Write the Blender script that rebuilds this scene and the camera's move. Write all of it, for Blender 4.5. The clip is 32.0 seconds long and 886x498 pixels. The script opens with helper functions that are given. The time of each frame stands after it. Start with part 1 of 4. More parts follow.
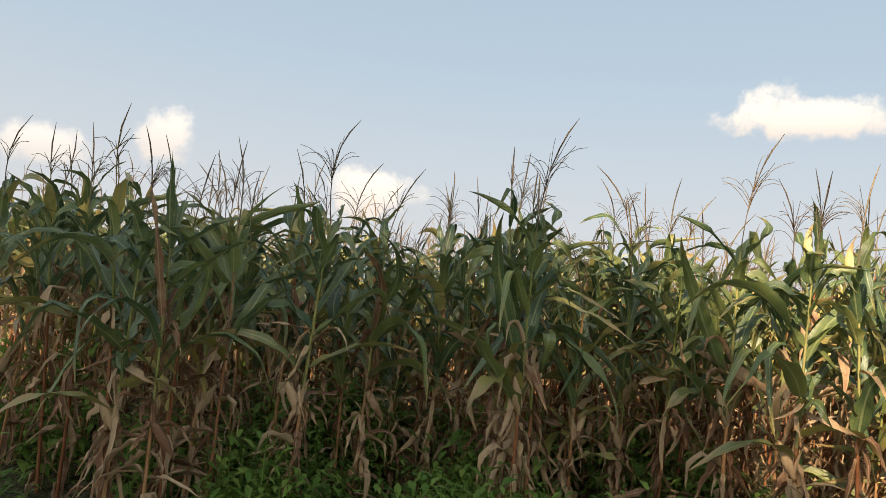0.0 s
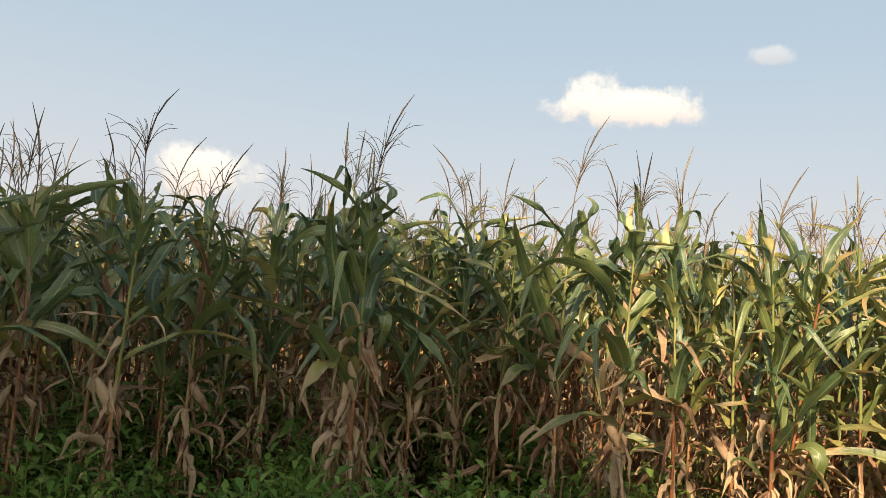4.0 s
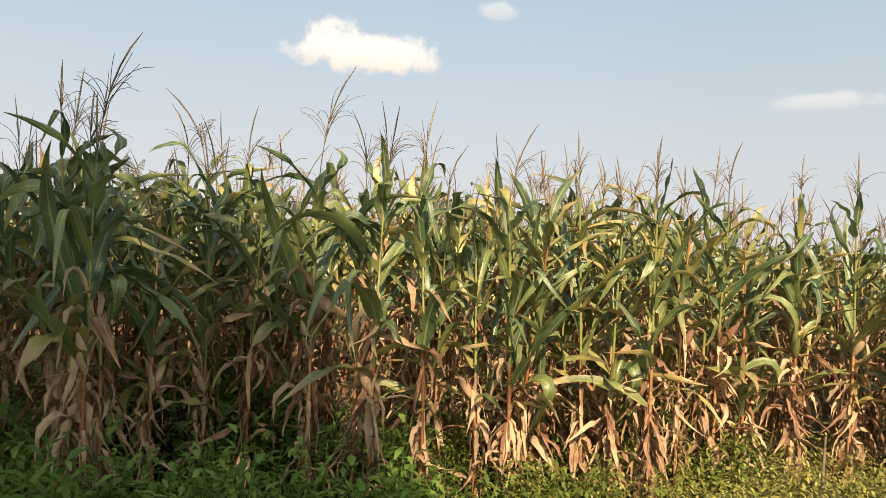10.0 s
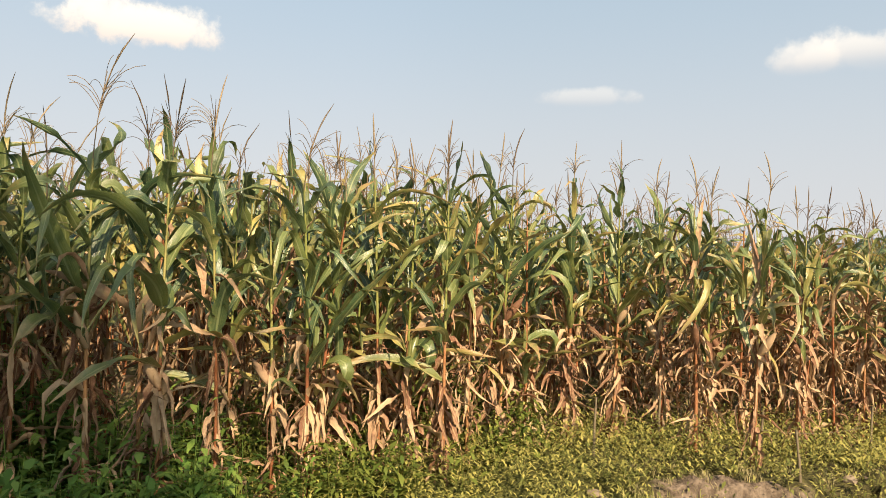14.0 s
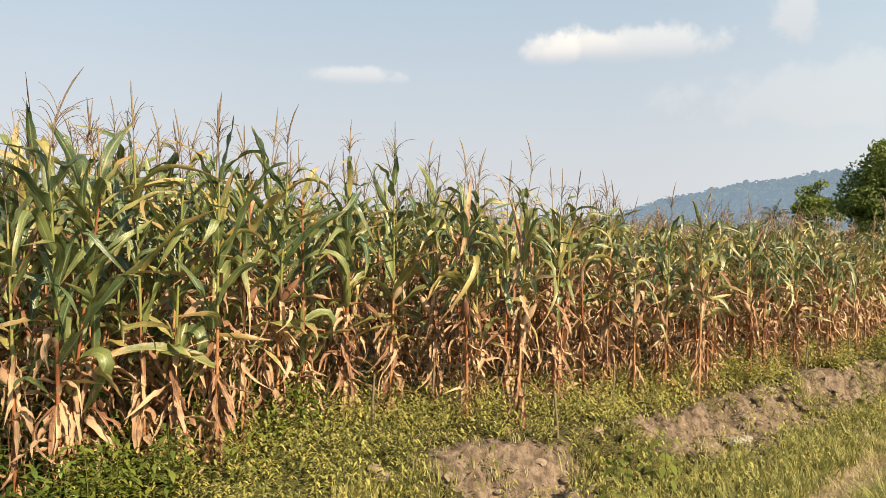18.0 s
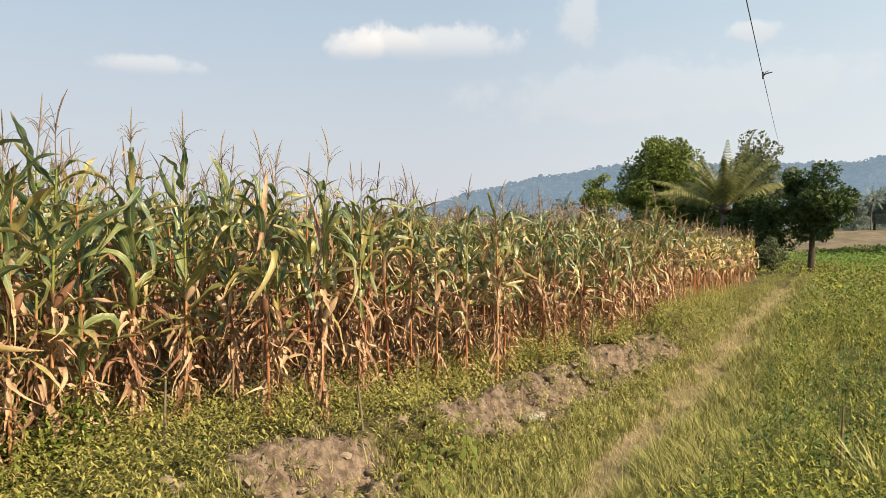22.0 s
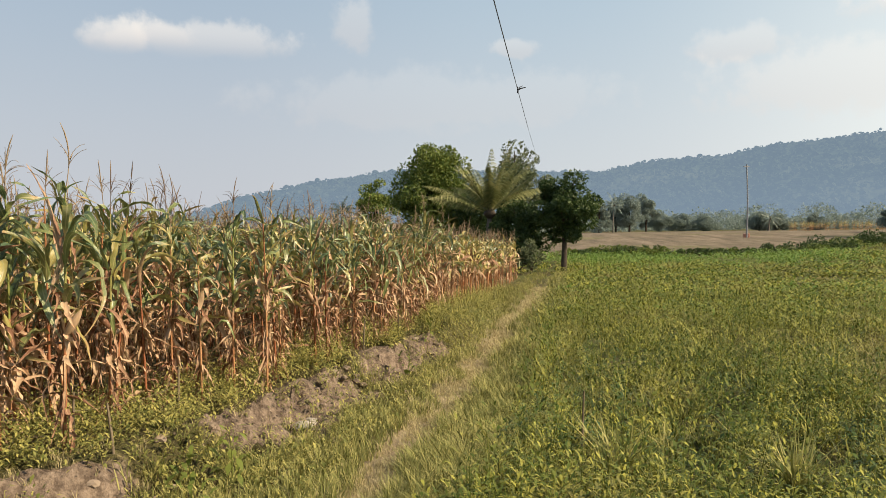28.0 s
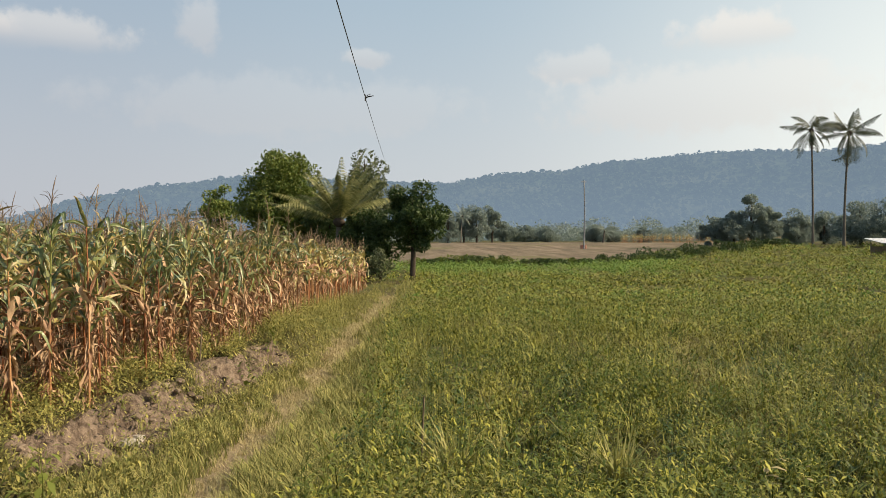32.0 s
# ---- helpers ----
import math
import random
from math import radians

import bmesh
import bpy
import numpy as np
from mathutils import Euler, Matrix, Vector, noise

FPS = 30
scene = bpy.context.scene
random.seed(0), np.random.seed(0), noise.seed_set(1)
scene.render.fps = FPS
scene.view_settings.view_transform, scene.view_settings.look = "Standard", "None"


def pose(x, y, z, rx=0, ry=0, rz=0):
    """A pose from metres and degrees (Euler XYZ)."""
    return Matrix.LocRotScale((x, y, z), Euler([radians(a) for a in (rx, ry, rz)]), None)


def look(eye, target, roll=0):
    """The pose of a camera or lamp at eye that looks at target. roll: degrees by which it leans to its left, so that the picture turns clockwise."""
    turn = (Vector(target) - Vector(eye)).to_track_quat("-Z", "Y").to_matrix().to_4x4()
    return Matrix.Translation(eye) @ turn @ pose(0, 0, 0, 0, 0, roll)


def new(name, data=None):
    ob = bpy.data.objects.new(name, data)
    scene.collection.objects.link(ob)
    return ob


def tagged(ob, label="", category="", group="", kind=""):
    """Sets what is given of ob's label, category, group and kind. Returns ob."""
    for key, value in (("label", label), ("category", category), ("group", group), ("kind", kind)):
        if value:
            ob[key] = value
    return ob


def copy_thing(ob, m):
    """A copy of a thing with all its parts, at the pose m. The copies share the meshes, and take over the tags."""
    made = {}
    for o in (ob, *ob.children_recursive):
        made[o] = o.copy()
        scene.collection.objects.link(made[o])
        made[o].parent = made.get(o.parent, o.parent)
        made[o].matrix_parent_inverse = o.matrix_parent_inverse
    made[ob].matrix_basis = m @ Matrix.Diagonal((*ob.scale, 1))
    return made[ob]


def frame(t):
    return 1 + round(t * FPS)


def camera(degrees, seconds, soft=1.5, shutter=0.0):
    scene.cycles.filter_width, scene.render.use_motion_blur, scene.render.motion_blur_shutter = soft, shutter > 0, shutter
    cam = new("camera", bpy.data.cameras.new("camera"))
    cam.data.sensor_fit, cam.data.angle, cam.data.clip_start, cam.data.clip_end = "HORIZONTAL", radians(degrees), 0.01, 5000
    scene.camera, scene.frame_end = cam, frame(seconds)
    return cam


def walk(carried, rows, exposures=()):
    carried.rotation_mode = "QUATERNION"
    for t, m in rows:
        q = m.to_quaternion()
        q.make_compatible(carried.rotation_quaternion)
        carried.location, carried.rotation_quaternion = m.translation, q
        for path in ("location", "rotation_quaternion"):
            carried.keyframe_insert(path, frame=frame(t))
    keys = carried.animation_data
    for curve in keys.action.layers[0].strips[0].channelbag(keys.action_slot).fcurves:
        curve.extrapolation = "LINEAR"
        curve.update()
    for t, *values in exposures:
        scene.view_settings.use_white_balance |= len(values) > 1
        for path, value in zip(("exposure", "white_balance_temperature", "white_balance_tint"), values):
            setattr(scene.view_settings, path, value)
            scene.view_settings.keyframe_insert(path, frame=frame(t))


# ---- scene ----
cam = camera(61.7, 32.0, soft=0.4)
EYE = 1.6
# seconds, offset x, y, z from the standing point, yaw, pitch, roll
PATH = [
    (0, 0.140, -0.082, 0.001, 105.11, 4.11, 5.85),
    (0.5, 0.105, -0.073, 0.006, 103.41, 4.09, 5.50),
    (1, 0.094, -0.070, 0.006, 101.27, 4.02, 5.50),
    (1.5, 0.077, -0.072, 0.010, 98.80, 4.08, 5.35),
    (2, 0.048, -0.079, 0.013, 97.50, 4.01, 4.99),
    (2.5, 0.030, -0.079, 0.011, 96.21, 4.32, 5.10),
    (3, 0.007, -0.078, 0.010, 94.66, 4.44, 5.29),
    (3.5, -0.003, -0.076, 0.010, 93.90, 4.08, 4.90),
    (5.5, -0.048, -0.068, 0.022, 87.19, 2.66, 3.92),
    (6, -0.055, -0.055, 0.029, 85.66, 2.21, 3.89),
    (6.5, -0.064, -0.055, 0.034, 84.17, 1.99, 3.81),
    (7, -0.065, -0.059, 0.034, 82.89, 1.92, 3.72),
    (7.5, -0.075, -0.061, 0.035, 81.01, 1.78, 3.52),
    (8, -0.081, -0.075, 0.037, 79.07, 1.44, 3.13),
    (8.5, -0.073, -0.081, 0.034, 77.56, 1.50, 3.22),
    (9, -0.085, -0.090, 0.043, 75.85, 1.35, 2.93),
    (9.5, -0.085, -0.100, 0.044, 74.20, 1.07, 2.70),
    (10, -0.090, -0.103, 0.055, 72.92, 0.77, 2.34),
    (10.5, -0.086, -0.115, 0.042, 70.98, 0.69, 2.54),
    (11, -0.087, -0.115, 0.035, 69.36, 0.72, 2.39),
    (11.5, -0.091, -0.115, 0.030, 68.07, 0.88, 2.30),
    (12, -0.093, -0.120, 0.033, 65.91, 0.74, 2.04),
    (12.5, -0.094, -0.129, 0.033, 63.72, 0.77, 1.79),
    (13, -0.097, -0.145, 0.036, 60.98, 0.38, 1.48),
    (13.5, -0.105, -0.142, 0.037, 59.02, 0.22, 1.49),
    (14, -0.114, -0.134, 0.038, 56.77, 0.05, 1.53),
    (14.5, -0.117, -0.130, 0.037, 54.90, -0.01, 1.73),
    (16.5, -0.145, -0.142, 0.047, 46.67, -0.75, 1.60),
    (17, -0.158, -0.143, 0.045, 44.32, -0.96, 1.22),
    (17.5, -0.177, -0.146, 0.043, 41.89, -1.16, 0.94),
    (18, -0.180, -0.134, 0.042, 39.12, -1.26, 0.95),
    (18.5, -0.179, -0.123, 0.044, 37.11, -1.32, 1.16),
    (19, -0.174, -0.115, 0.044, 34.66, -1.29, 1.08),
    (19.5, -0.173, -0.104, 0.039, 32.53, -1.37, 0.95),
    (20, -0.165, -0.097, 0.040, 31.05, -1.59, 0.85),
    (20.5, -0.162, -0.087, 0.039, 28.88, -1.68, 0.49),
    (21, -0.148, -0.079, 0.030, 26.94, -1.53, 0.08),
    (21.5, -0.143, -0.071, 0.029, 25.82, -1.57, -0.17),
    (22, -0.139, -0.060, 0.022, 24.54, -1.55, -0.39),
    (22.5, -0.135, -0.050, 0.018, 23.32, -1.48, -0.31),
    (23, -0.127, -0.042, 0.016, 22.21, -1.51, -0.42),
    (23.5, -0.117, -0.043, 0.014, 21.52, -1.41, -0.47),
    (24, -0.109, -0.040, 0.013, 20.16, -1.29, -0.73),
    (24.5, -0.104, -0.039, 0.017, 18.56, -1.47, -0.54),
    (25, -0.098, -0.032, 0.018, 17.10, -1.47, -0.68),
    (25.5, -0.089, -0.032, 0.020, 15.01, -1.57, -0.50),
    (26, -0.081, -0.027, 0.019, 12.95, -1.57, -0.41),
    (26.5, -0.075, -0.020, 0.020, 11.50, -1.40, -0.57),
    (28.5, -0.062, -0.030, 0.023, 6.01, -1.40, -0.60),
    (29, -0.058, -0.016, 0.012, 4.45, -1.33, -0.37),
    (29.5, -0.050, -0.019, 0.011, 3.13, -1.20, -0.34),
    (30, -0.040, -0.007, 0.008, 1.89, -1.11, -0.24),
    (30.5, -0.030, -0.006, 0.009, -0.04, -1.12, -0.15),
    (31, -0.018, 0.003, 0.008, -1.60, -1.01, -0.02),
    (31.5, -0.005, 0.001, 0.001, -3.02, -0.89, 0.00),
    (32, 0.000, 0.000, -0.000, -4.00, -0.76, -0.14),
]
walk(cam, [(t, pose(x, y, EYE + z, 90 + p, 0, a) @ pose(0, 0, 0, 0, 0, r)) for t, x, y, z, a, p, r in PATH],
     exposures=[(0, 0.74, 7250, 10), (7, 0.78, 7350, 10), (14, 0.78, 7250, 10), (19, 0.75, 7100, 10), (22, 0.71, 6950, 10), (26, 0.58, 6850, 10), (32, 0.37, 6850, 10)])

# ---- light ----
SUN_AZ, SUN_EL = -100.0, 36.0     # degrees left of north (+y), degrees up


def heading(az, el=0.0):
    a, e = radians(az), radians(el)
    return Vector((-math.sin(a) * math.cos(e), math.cos(a) * math.cos(e), math.sin(e)))


sun = new("sun", bpy.data.lights.new("sun", "SUN"))
sun.data.energy, sun.data.angle, sun.data.color = 5.0, radians(0.6), (1.0, 0.82, 0.60)
sun.matrix_world = look(heading(SUN_AZ, SUN_EL) * 60, (0, 0, 0))


class Nodes:
    """A short hand for node trees."""

    def __init__(self, tree):
        self.tree = tree
        tree.nodes.clear()

    def add(self, kind, inputs=None):
        n = self.tree.nodes.new(kind)
        for k, v in (inputs or {}).items():
            self.put(n.inputs[k], v)
        return n

    def put(self, socket, v):
        if isinstance(v, bpy.types.NodeSocket):
            self.tree.links.new(v, socket)
        elif isinstance(v, bpy.types.Node):
            self.tree.links.new(v.outputs[0], socket)
        else:
            socket.default_value = v

    def math(self, op, a, b=0.0, c=0.0):
        n = self.add("ShaderNodeMath", {0: a, 1: b, 2: c})
        n.operation = op
        return n.outputs[0]

    def smooth(self, v, lo, hi, a=0.0, b=1.0):
        n = self.add("ShaderNodeMapRange", {0: v, 1: lo, 2: hi, 3: a, 4: b})
        n.interpolation_type = "SMOOTHSTEP"
        return n.outputs[0]

    def scaled(self, v, by):
        n = self.add("ShaderNodeVectorMath", {0: v, 1: by})
        n.operation = "MULTIPLY"
        return n.outputs[0]

    def attribute(self, name):
        n = self.add("ShaderNodeAttribute")
        n.attribute_name = name
        return n.outputs["Fac"]

    def mix(self, f, a, b, blend="MIX"):
        n = self.add("ShaderNodeMix")
        n.data_type, n.blend_type = "RGBA", blend
        for s, v in ((n.inputs[0], f), (n.inputs[6], a), (n.inputs[7], b)):
            self.put(s, (*v, 1.0) if isinstance(v, tuple) and len(v) == 3 else v)
        return n.outputs[2]

    def noise(self, scale, vector=None, detail=3.0, rough=0.55):
        n = self.add("ShaderNodeTexNoise", {"Scale": scale, "Detail": detail, "Roughness": rough})
        if vector is not None:
            self.put(n.inputs["Vector"], vector)
        return n.outputs[0]


def make_world():
    w = bpy.data.worlds.new("sky")
    scene.world = w
    w.use_nodes = True
    n = Nodes(w.node_tree)
    sky = n.add("ShaderNodeTexSky")
    sky.sky_type, sky.sun_disc, sky.sun_elevation, sky.sun_rotation = "NISHITA", False, radians(SUN_EL), radians(-SUN_AZ)
    sky.altitude, sky.air_density, sky.dust_density, sky.ozone_density = 50, 1.2, 2.5, 1.5
    co = n.add("ShaderNodeTexCoord").outputs["Generated"]
    sep = n.add("ShaderNodeSeparateXYZ", {0: co})
    el = n.math("ARCSINE", sep.outputs[2])
    az = n.math("ARCTAN2", n.math("MULTIPLY", sep.outputs[0], -1.0), sep.outputs[1])
    base = n.mix(1.0, sky.outputs[0], (0.064, 0.064, 0.064), "MULTIPLY")
    # pale haze towards the skyline
    hz = n.smooth(el, radians(-2), radians(24), 1.0, 0.0)
    veil = n.smooth(el, radians(20), radians(60), 0.75, 0.2)
    base = n.mix(veil, base, (0.328, 0.438, 0.560))
    base = n.mix(n.math("MULTIPLY", hz, 0.85), base, (0.450, 0.467, 0.515))
    turn = n.smooth(n.math("ABSOLUTE", n.math("SUBTRACT", az, radians(-75))), radians(20), radians(75), 1.0, 0.0)
    wide = n.smooth(el, radians(0), radians(45), 1.0, 0.0)
    base = n.mix(n.math("MULTIPLY", n.math("MULTIPLY", turn, 0.9), wide), base, (0.815, 0.845, 0.83))
    # the haze is greyer away from the sun and paler towards it
    side = n.smooth(az, radians(-5), radians(28))
    base = n.mix(1.0, base, n.mix(side, (1.075, 1.085, 1.05), (0.93, 0.935, 0.94)), "MULTIPLY")
    base = n.mix(n.smooth(az, radians(50), radians(66)), base, n.mix(1.0, base, (1.03, 1.03, 1.035), "MULTIPLY"))
    # clouds: heading, height, half width, half height (degrees), strength, flat foot
    fine = n.noise(26.0, co, 6.0, 0.6)
    broad = n.noise(7.0, co, 4.0, 0.55)
    puff = n.math("ADD", n.math("MULTIPLY", n.math("SUBTRACT", fine, 0.5), 1.5), n.math("MULTIPLY", n.math("SUBTRACT", broad, 0.5), 1.1))
    CLOUDS = [(81.6, 15.2, 3.4, 2.7, 1.0, 1), (79.7, 14.9, 6.3, 2.1, 1.0, 1), (69.5, 18.6, 1.7, 0.8, 0.35, 0), (126.5, 9.8, 2.6, 2.6, 0.8, 0), (111.0, 7.6, 4.0, 2.4, 0.9, 0), (134.0, 7.8, 3.6, 1.8, 0.7, 0),
              (46.0, 11.5, 4.4, 1.0, 0.32, 1), (24.9, 13.6, 8.4, 2.0, 0.42, 1), (31.2, 13.5, 2.6, 1.7, 0.5, 1), (27.6, 14.0, 2.4, 1.5, 0.35, 1), (14.2, 15.5, 1.9, 3.0, 0.28, 0), (-25.5, 14.2, 4.6, 2.0, 0.6, 1),
              (1.8, 13.6, 2.6, 0.9, 0.3, 0), (-14.5, 12.8, 3.6, 1.5, 0.3, 0), (8.0, 10.0, 17.0, 2.8, 0.14, 0), (-24.0, 10.0, 14.0, 3.0, 0.3, 0)]
    for a, e, wa, we, strength, foot in CLOUDS:
        u = n.math("DIVIDE", n.math("SUBTRACT", az, radians(a)), radians(wa))
        v = n.math("DIVIDE", n.math("SUBTRACT", el, radians(e)), radians(we))
        if foot:
            v = n.math("MULTIPLY", v, n.math("MULTIPLY_ADD", n.math("LESS_THAN", v, 0.0), 0.5, 1.0))
        r = n.math("SQRT", n.math("ADD", n.math("MULTIPLY", u, u), n.math("MULTIPLY", v, v)))
        m = n.smooth(n.math("SUBTRACT", n.math("ADD", 1.0, puff), r), 0.0, 0.5)
        if foot and strength < 0.9:
            m = n.math("MULTIPLY", m, n.smooth(v, -1.0, 0.5))
        lit = n.mix(n.smooth(v, -0.7, 0.7), (0.578, 0.535, 0.518), (0.705, 0.680, 0.654))
        base = n.mix(n.math("MULTIPLY", m, strength), base, lit)
    bg = n.add("ShaderNodeBackground", {0: base, 1: 1.0})
    n.add("ShaderNodeOutputWorld", {0: bg})


make_world()


# ---- materials ----
def material(name):
    m = bpy.data.materials.new(name)
    m.use_nodes = True
    return m, Nodes(m.node_tree)


def finish(n, color, rough=0.7, bump=None, strength=0.3, translucent=0.0, spec=0.3, metal=0.0, distance=0.02):
    p = n.add("ShaderNodeBsdfPrincipled", {"Base Color": color, "Roughness": rough, "Metallic": metal, "Specular IOR Level": spec})
    if bump is not None:
        n.put(p.inputs["Normal"], n.add("ShaderNodeBump", {"Height": bump, "Strength": strength, "Distance": distance}))
    shader = p
    if translucent:
        t = n.add("ShaderNodeBsdfTranslucent", {0: color})
        shader = n.add("ShaderNodeMixShader", {0: translucent, 1: p, 2: t})
    n.add("ShaderNodeOutputMaterial", {0: shader})


def vary(n, island):
    if island:
        return n.add("ShaderNodeNewGeometry").outputs["Random Per Island"]
    return n.add("ShaderNodeObjectInfo").outputs["Random"]


def corn_leaf_material(name, base, second, tip, island, rib, tip_from=0.6, translucent=0.18, rough=0.36, spec=0.85):
    m, n = material(name)
    uv = n.add("ShaderNodeUVMap").outputs[0]
    sep = n.add("ShaderNodeSeparateXYZ", {0: uv})
    across, along = sep.outputs[0], sep.outputs[1]
    rnd = vary(n, island)
    pos = n.add("ShaderNodeNewGeometry").outputs["Position"]
    blot = n.noise(9.0, pos, 4.0, 0.6)
    col = n.mix(n.smooth(n.math("ADD", n.math("MULTIPLY", blot, 0.7), n.math("MULTIPLY", rnd, 0.6)), 0.48, 0.82), base, second)
    stripes = n.noise(1.0, n.scaled(uv, (55.0, 1.5, 1.0)), 2.0)
    col = n.mix(n.smooth(stripes, 0.4, 0.7, 0.0, 0.5), col, n.mix(0.5, col, (0.46, 0.46, 0.27)))
    edge = n.math("ABSOLUTE", n.math("SUBTRACT", across, 0.5))
    t = n.math("ADD", along, n.math("ADD", n.math("MULTIPLY", n.math("SUBTRACT", blot, 0.5), 0.9), n.math("MULTIPLY", edge, 0.25)))
    col = n.mix(n.smooth(t, tip_from, tip_from + 0.3), col, tip)
    spot = n.noise(70.0, pos, 3.0, 0.6)
    col = n.mix(n.smooth(n.math("ADD", n.math("MULTIPLY", spot, 0.75), n.math("MULTIPLY", blot, 0.35)), 0.60, 0.72, 0.0, 0.55), col, tip)
    ribm = n.math("MULTIPLY", n.smooth(edge, 0.035, 0.09, 1.0, 0.0), n.smooth(along, 0.55, 0.95, 0.8, 0.0))
    col = n.mix(ribm, col, rib)
    finish(n, col, rough, n.math("ADD", stripes, n.math("MULTIPLY", ribm, 0.8)), 0.35, translucent, spec, distance=0.004)
    return m


def plain_material(name, a, b, scale, rough=0.8, island=None, translucent=0.0, bump=0.3, c=None, distance=0.02, detail=5.0, spec=0.25):
    m, n = material(name)
    pos = n.add("ShaderNodeNewGeometry").outputs["Position"]
    f = n.noise(scale, pos, detail, 0.6)
    g = n.noise(scale * 0.13, pos, 3.0)
    k = n.math("ADD", n.math("MULTIPLY", f, 0.6), n.math("MULTIPLY", g, 0.4))
    if island is not None:
        k = n.math("ADD", n.math("MULTIPLY", k, 0.64), n.math("MULTIPLY", vary(n, island), 0.36))
    col = n.mix(n.smooth(k, 0.34, 0.66), a, b)
    if c is not None:
        col = n.mix(n.smooth(g, 0.5, 0.7), col, c)
    finish(n, col, rough, f if bump else None, bump, translucent, spec, distance=distance)
    return m


def leaf_set(island):
    s = "_field" if island else ""
    return [
        corn_leaf_material("corn_leaf_green" + s, (0.050, 0.106, 0.044), (0.160, 0.208, 0.060), (0.36, 0.30, 0.11), island, (0.33, 0.38, 0.18), 0.80),
        corn_leaf_material("corn_leaf_fading" + s, *(((0.26, 0.245, 0.058), (0.56, 0.45, 0.135)) if island else ((0.145, 0.172, 0.046), (0.40, 0.345, 0.105))), (0.42, 0.29, 0.13), island, (0.40, 0.38, 0.18), 0.62),
        corn_leaf_material("corn_leaf_dry" + s, (0.205, 0.086, 0.052), (0.57, 0.390, 0.250), (0.47, 0.30, 0.18), island, (0.49, 0.35, 0.20), 0.75, 0.12, 0.7, 0.3),
        plain_material("corn_stalk_green" + s, (0.20, 0.22, 0.06), (0.32, 0.29, 0.11), 30.0, 0.5, island),
        plain_material("corn_stalk_dry" + s, (0.42, 0.23, 0.11), (0.27, 0.10, 0.045), 30.0, 0.7, island),
        plain_material("corn_tassel" + s, (0.33, 0.25, 0.16), (0.17, 0.12, 0.085), 40.0, 0.8, island, 0.1),
    ]


NEAR_LEAF, FIELD_LEAF = leaf_set(False), leaf_set(True)
BARK = plain_material("bark", (0.035, 0.027, 0.02), (0.085, 0.068, 0.052), 9.0, 0.9, distance=0.03)
PALM_BARK = plain_material("palm_bark", (0.085, 0.078, 0.068), (0.16, 0.145, 0.125), 6.0, 0.9)
WEED = plain_material("weed_leaf", (0.08, 0.125, 0.024), (0.20, 0.235, 0.05), 3.0, 0.6, True, 0.3, 0)
WEED_DARK = plain_material("dark_weed_leaf", (0.035, 0.075, 0.022), (0.10, 0.15, 0.04), 3.0, 0.55, True, 0.1, 0)
# fresh green, with extra brightness painted in to offset the shade by the corn
WEED_LUSH_LIFTED = plain_material("fresh_weed_leaf_lifted", (0.11, 0.21, 0.04), (0.24, 0.34, 0.075), 3.0, 0.55, True, 0.3, 0)
WEED_PALE = plain_material("weed_leaf_pale", (0.055, 0.085, 0.015), (0.40, 0.395, 0.072), 3.0, 0.6, True, 0.1, 0, (0.24, 0.205, 0.075))
GRASS = plain_material("grass_blade", (0.165, 0.185, 0.050), (0.47, 0.435, 0.165), 1.2, 0.6, True, 0.22, 0)
MEADOW_BLADE = plain_material("meadow_grass_blade", (0.06, 0.085, 0.018), (0.45, 0.43, 0.11), 3.0, 0.6, True, 0.1, 0, (0.40, 0.375, 0.13))
MARGIN_LEAF = plain_material("margin_weed_leaf", (0.125, 0.142, 0.036), (0.42, 0.385, 0.115), 3.0, 0.6, True, 0.15, 0)
GRASS_DRY = plain_material("dry_grass_blade", (0.56, 0.49, 0.28), (0.40, 0.34, 0.18), 1.2, 0.7, True, 0.25, 0)


# ---- mesh tools ----
def quads(name, V, F, mats, M=None, UV=None, smooth=True, parent=None):
    """An object from arrays of corners and four-sided faces."""
    me = bpy.data.meshes.new(name)
    V, F = np.asarray(V, np.float32), np.asarray(F, np.int32)
    me.vertices.add(len(V))
    me.vertices.foreach_set("co", V.ravel())
    me.loops.add(F.size)
    me.loops.foreach_set("vertex_index", F.ravel())
    me.polygons.add(len(F))
    me.polygons.foreach_set("loop_start", np.arange(0, F.size, 4, dtype=np.int32))
    for m in mats:
        me.materials.append(m)
    if M is not None:
        me.polygons.foreach_set("material_index", np.asarray(M, np.int32))
    me.polygons.foreach_set("use_smooth", np.full(len(F), smooth))
    if UV is not None:
        me.uv_layers.new(name="UVMap").data.foreach_set("uv", np.asarray(UV, np.float32).ravel())
    me.update(calc_edges=True)
    me.validate()
    ob = new(name, me)
    ob.parent = parent
    return ob


def ribbon(c, side, widths, fold, cols=3, normal=None):
    """Corners, faces and UV of a leaf blade along the line c."""
    n = len(c)
    us = np.linspace(-1, 1, cols)
    V = c[:, None] + side[:, None] * (us[None, :, None] * widths[:, None, None] / 2)
    if normal is not None:
        V = V + normal[:, None] * (fold * widths[:, None, None] * np.abs(us)[None, :, None])
    i = np.arange(n - 1)[:, None] * cols + np.arange(cols - 1)[None]
    F = np.stack([i, i + 1, i + cols + 1, i + cols], -1).reshape(-1, 4)
    u, v = np.meshgrid((us + 1) / 2, np.linspace(0, 1, n))
    uv = np.stack([u.ravel(), v.ravel()], -1)
    return V.reshape(-1, 3), F, uv[F].reshape(-1, 2)


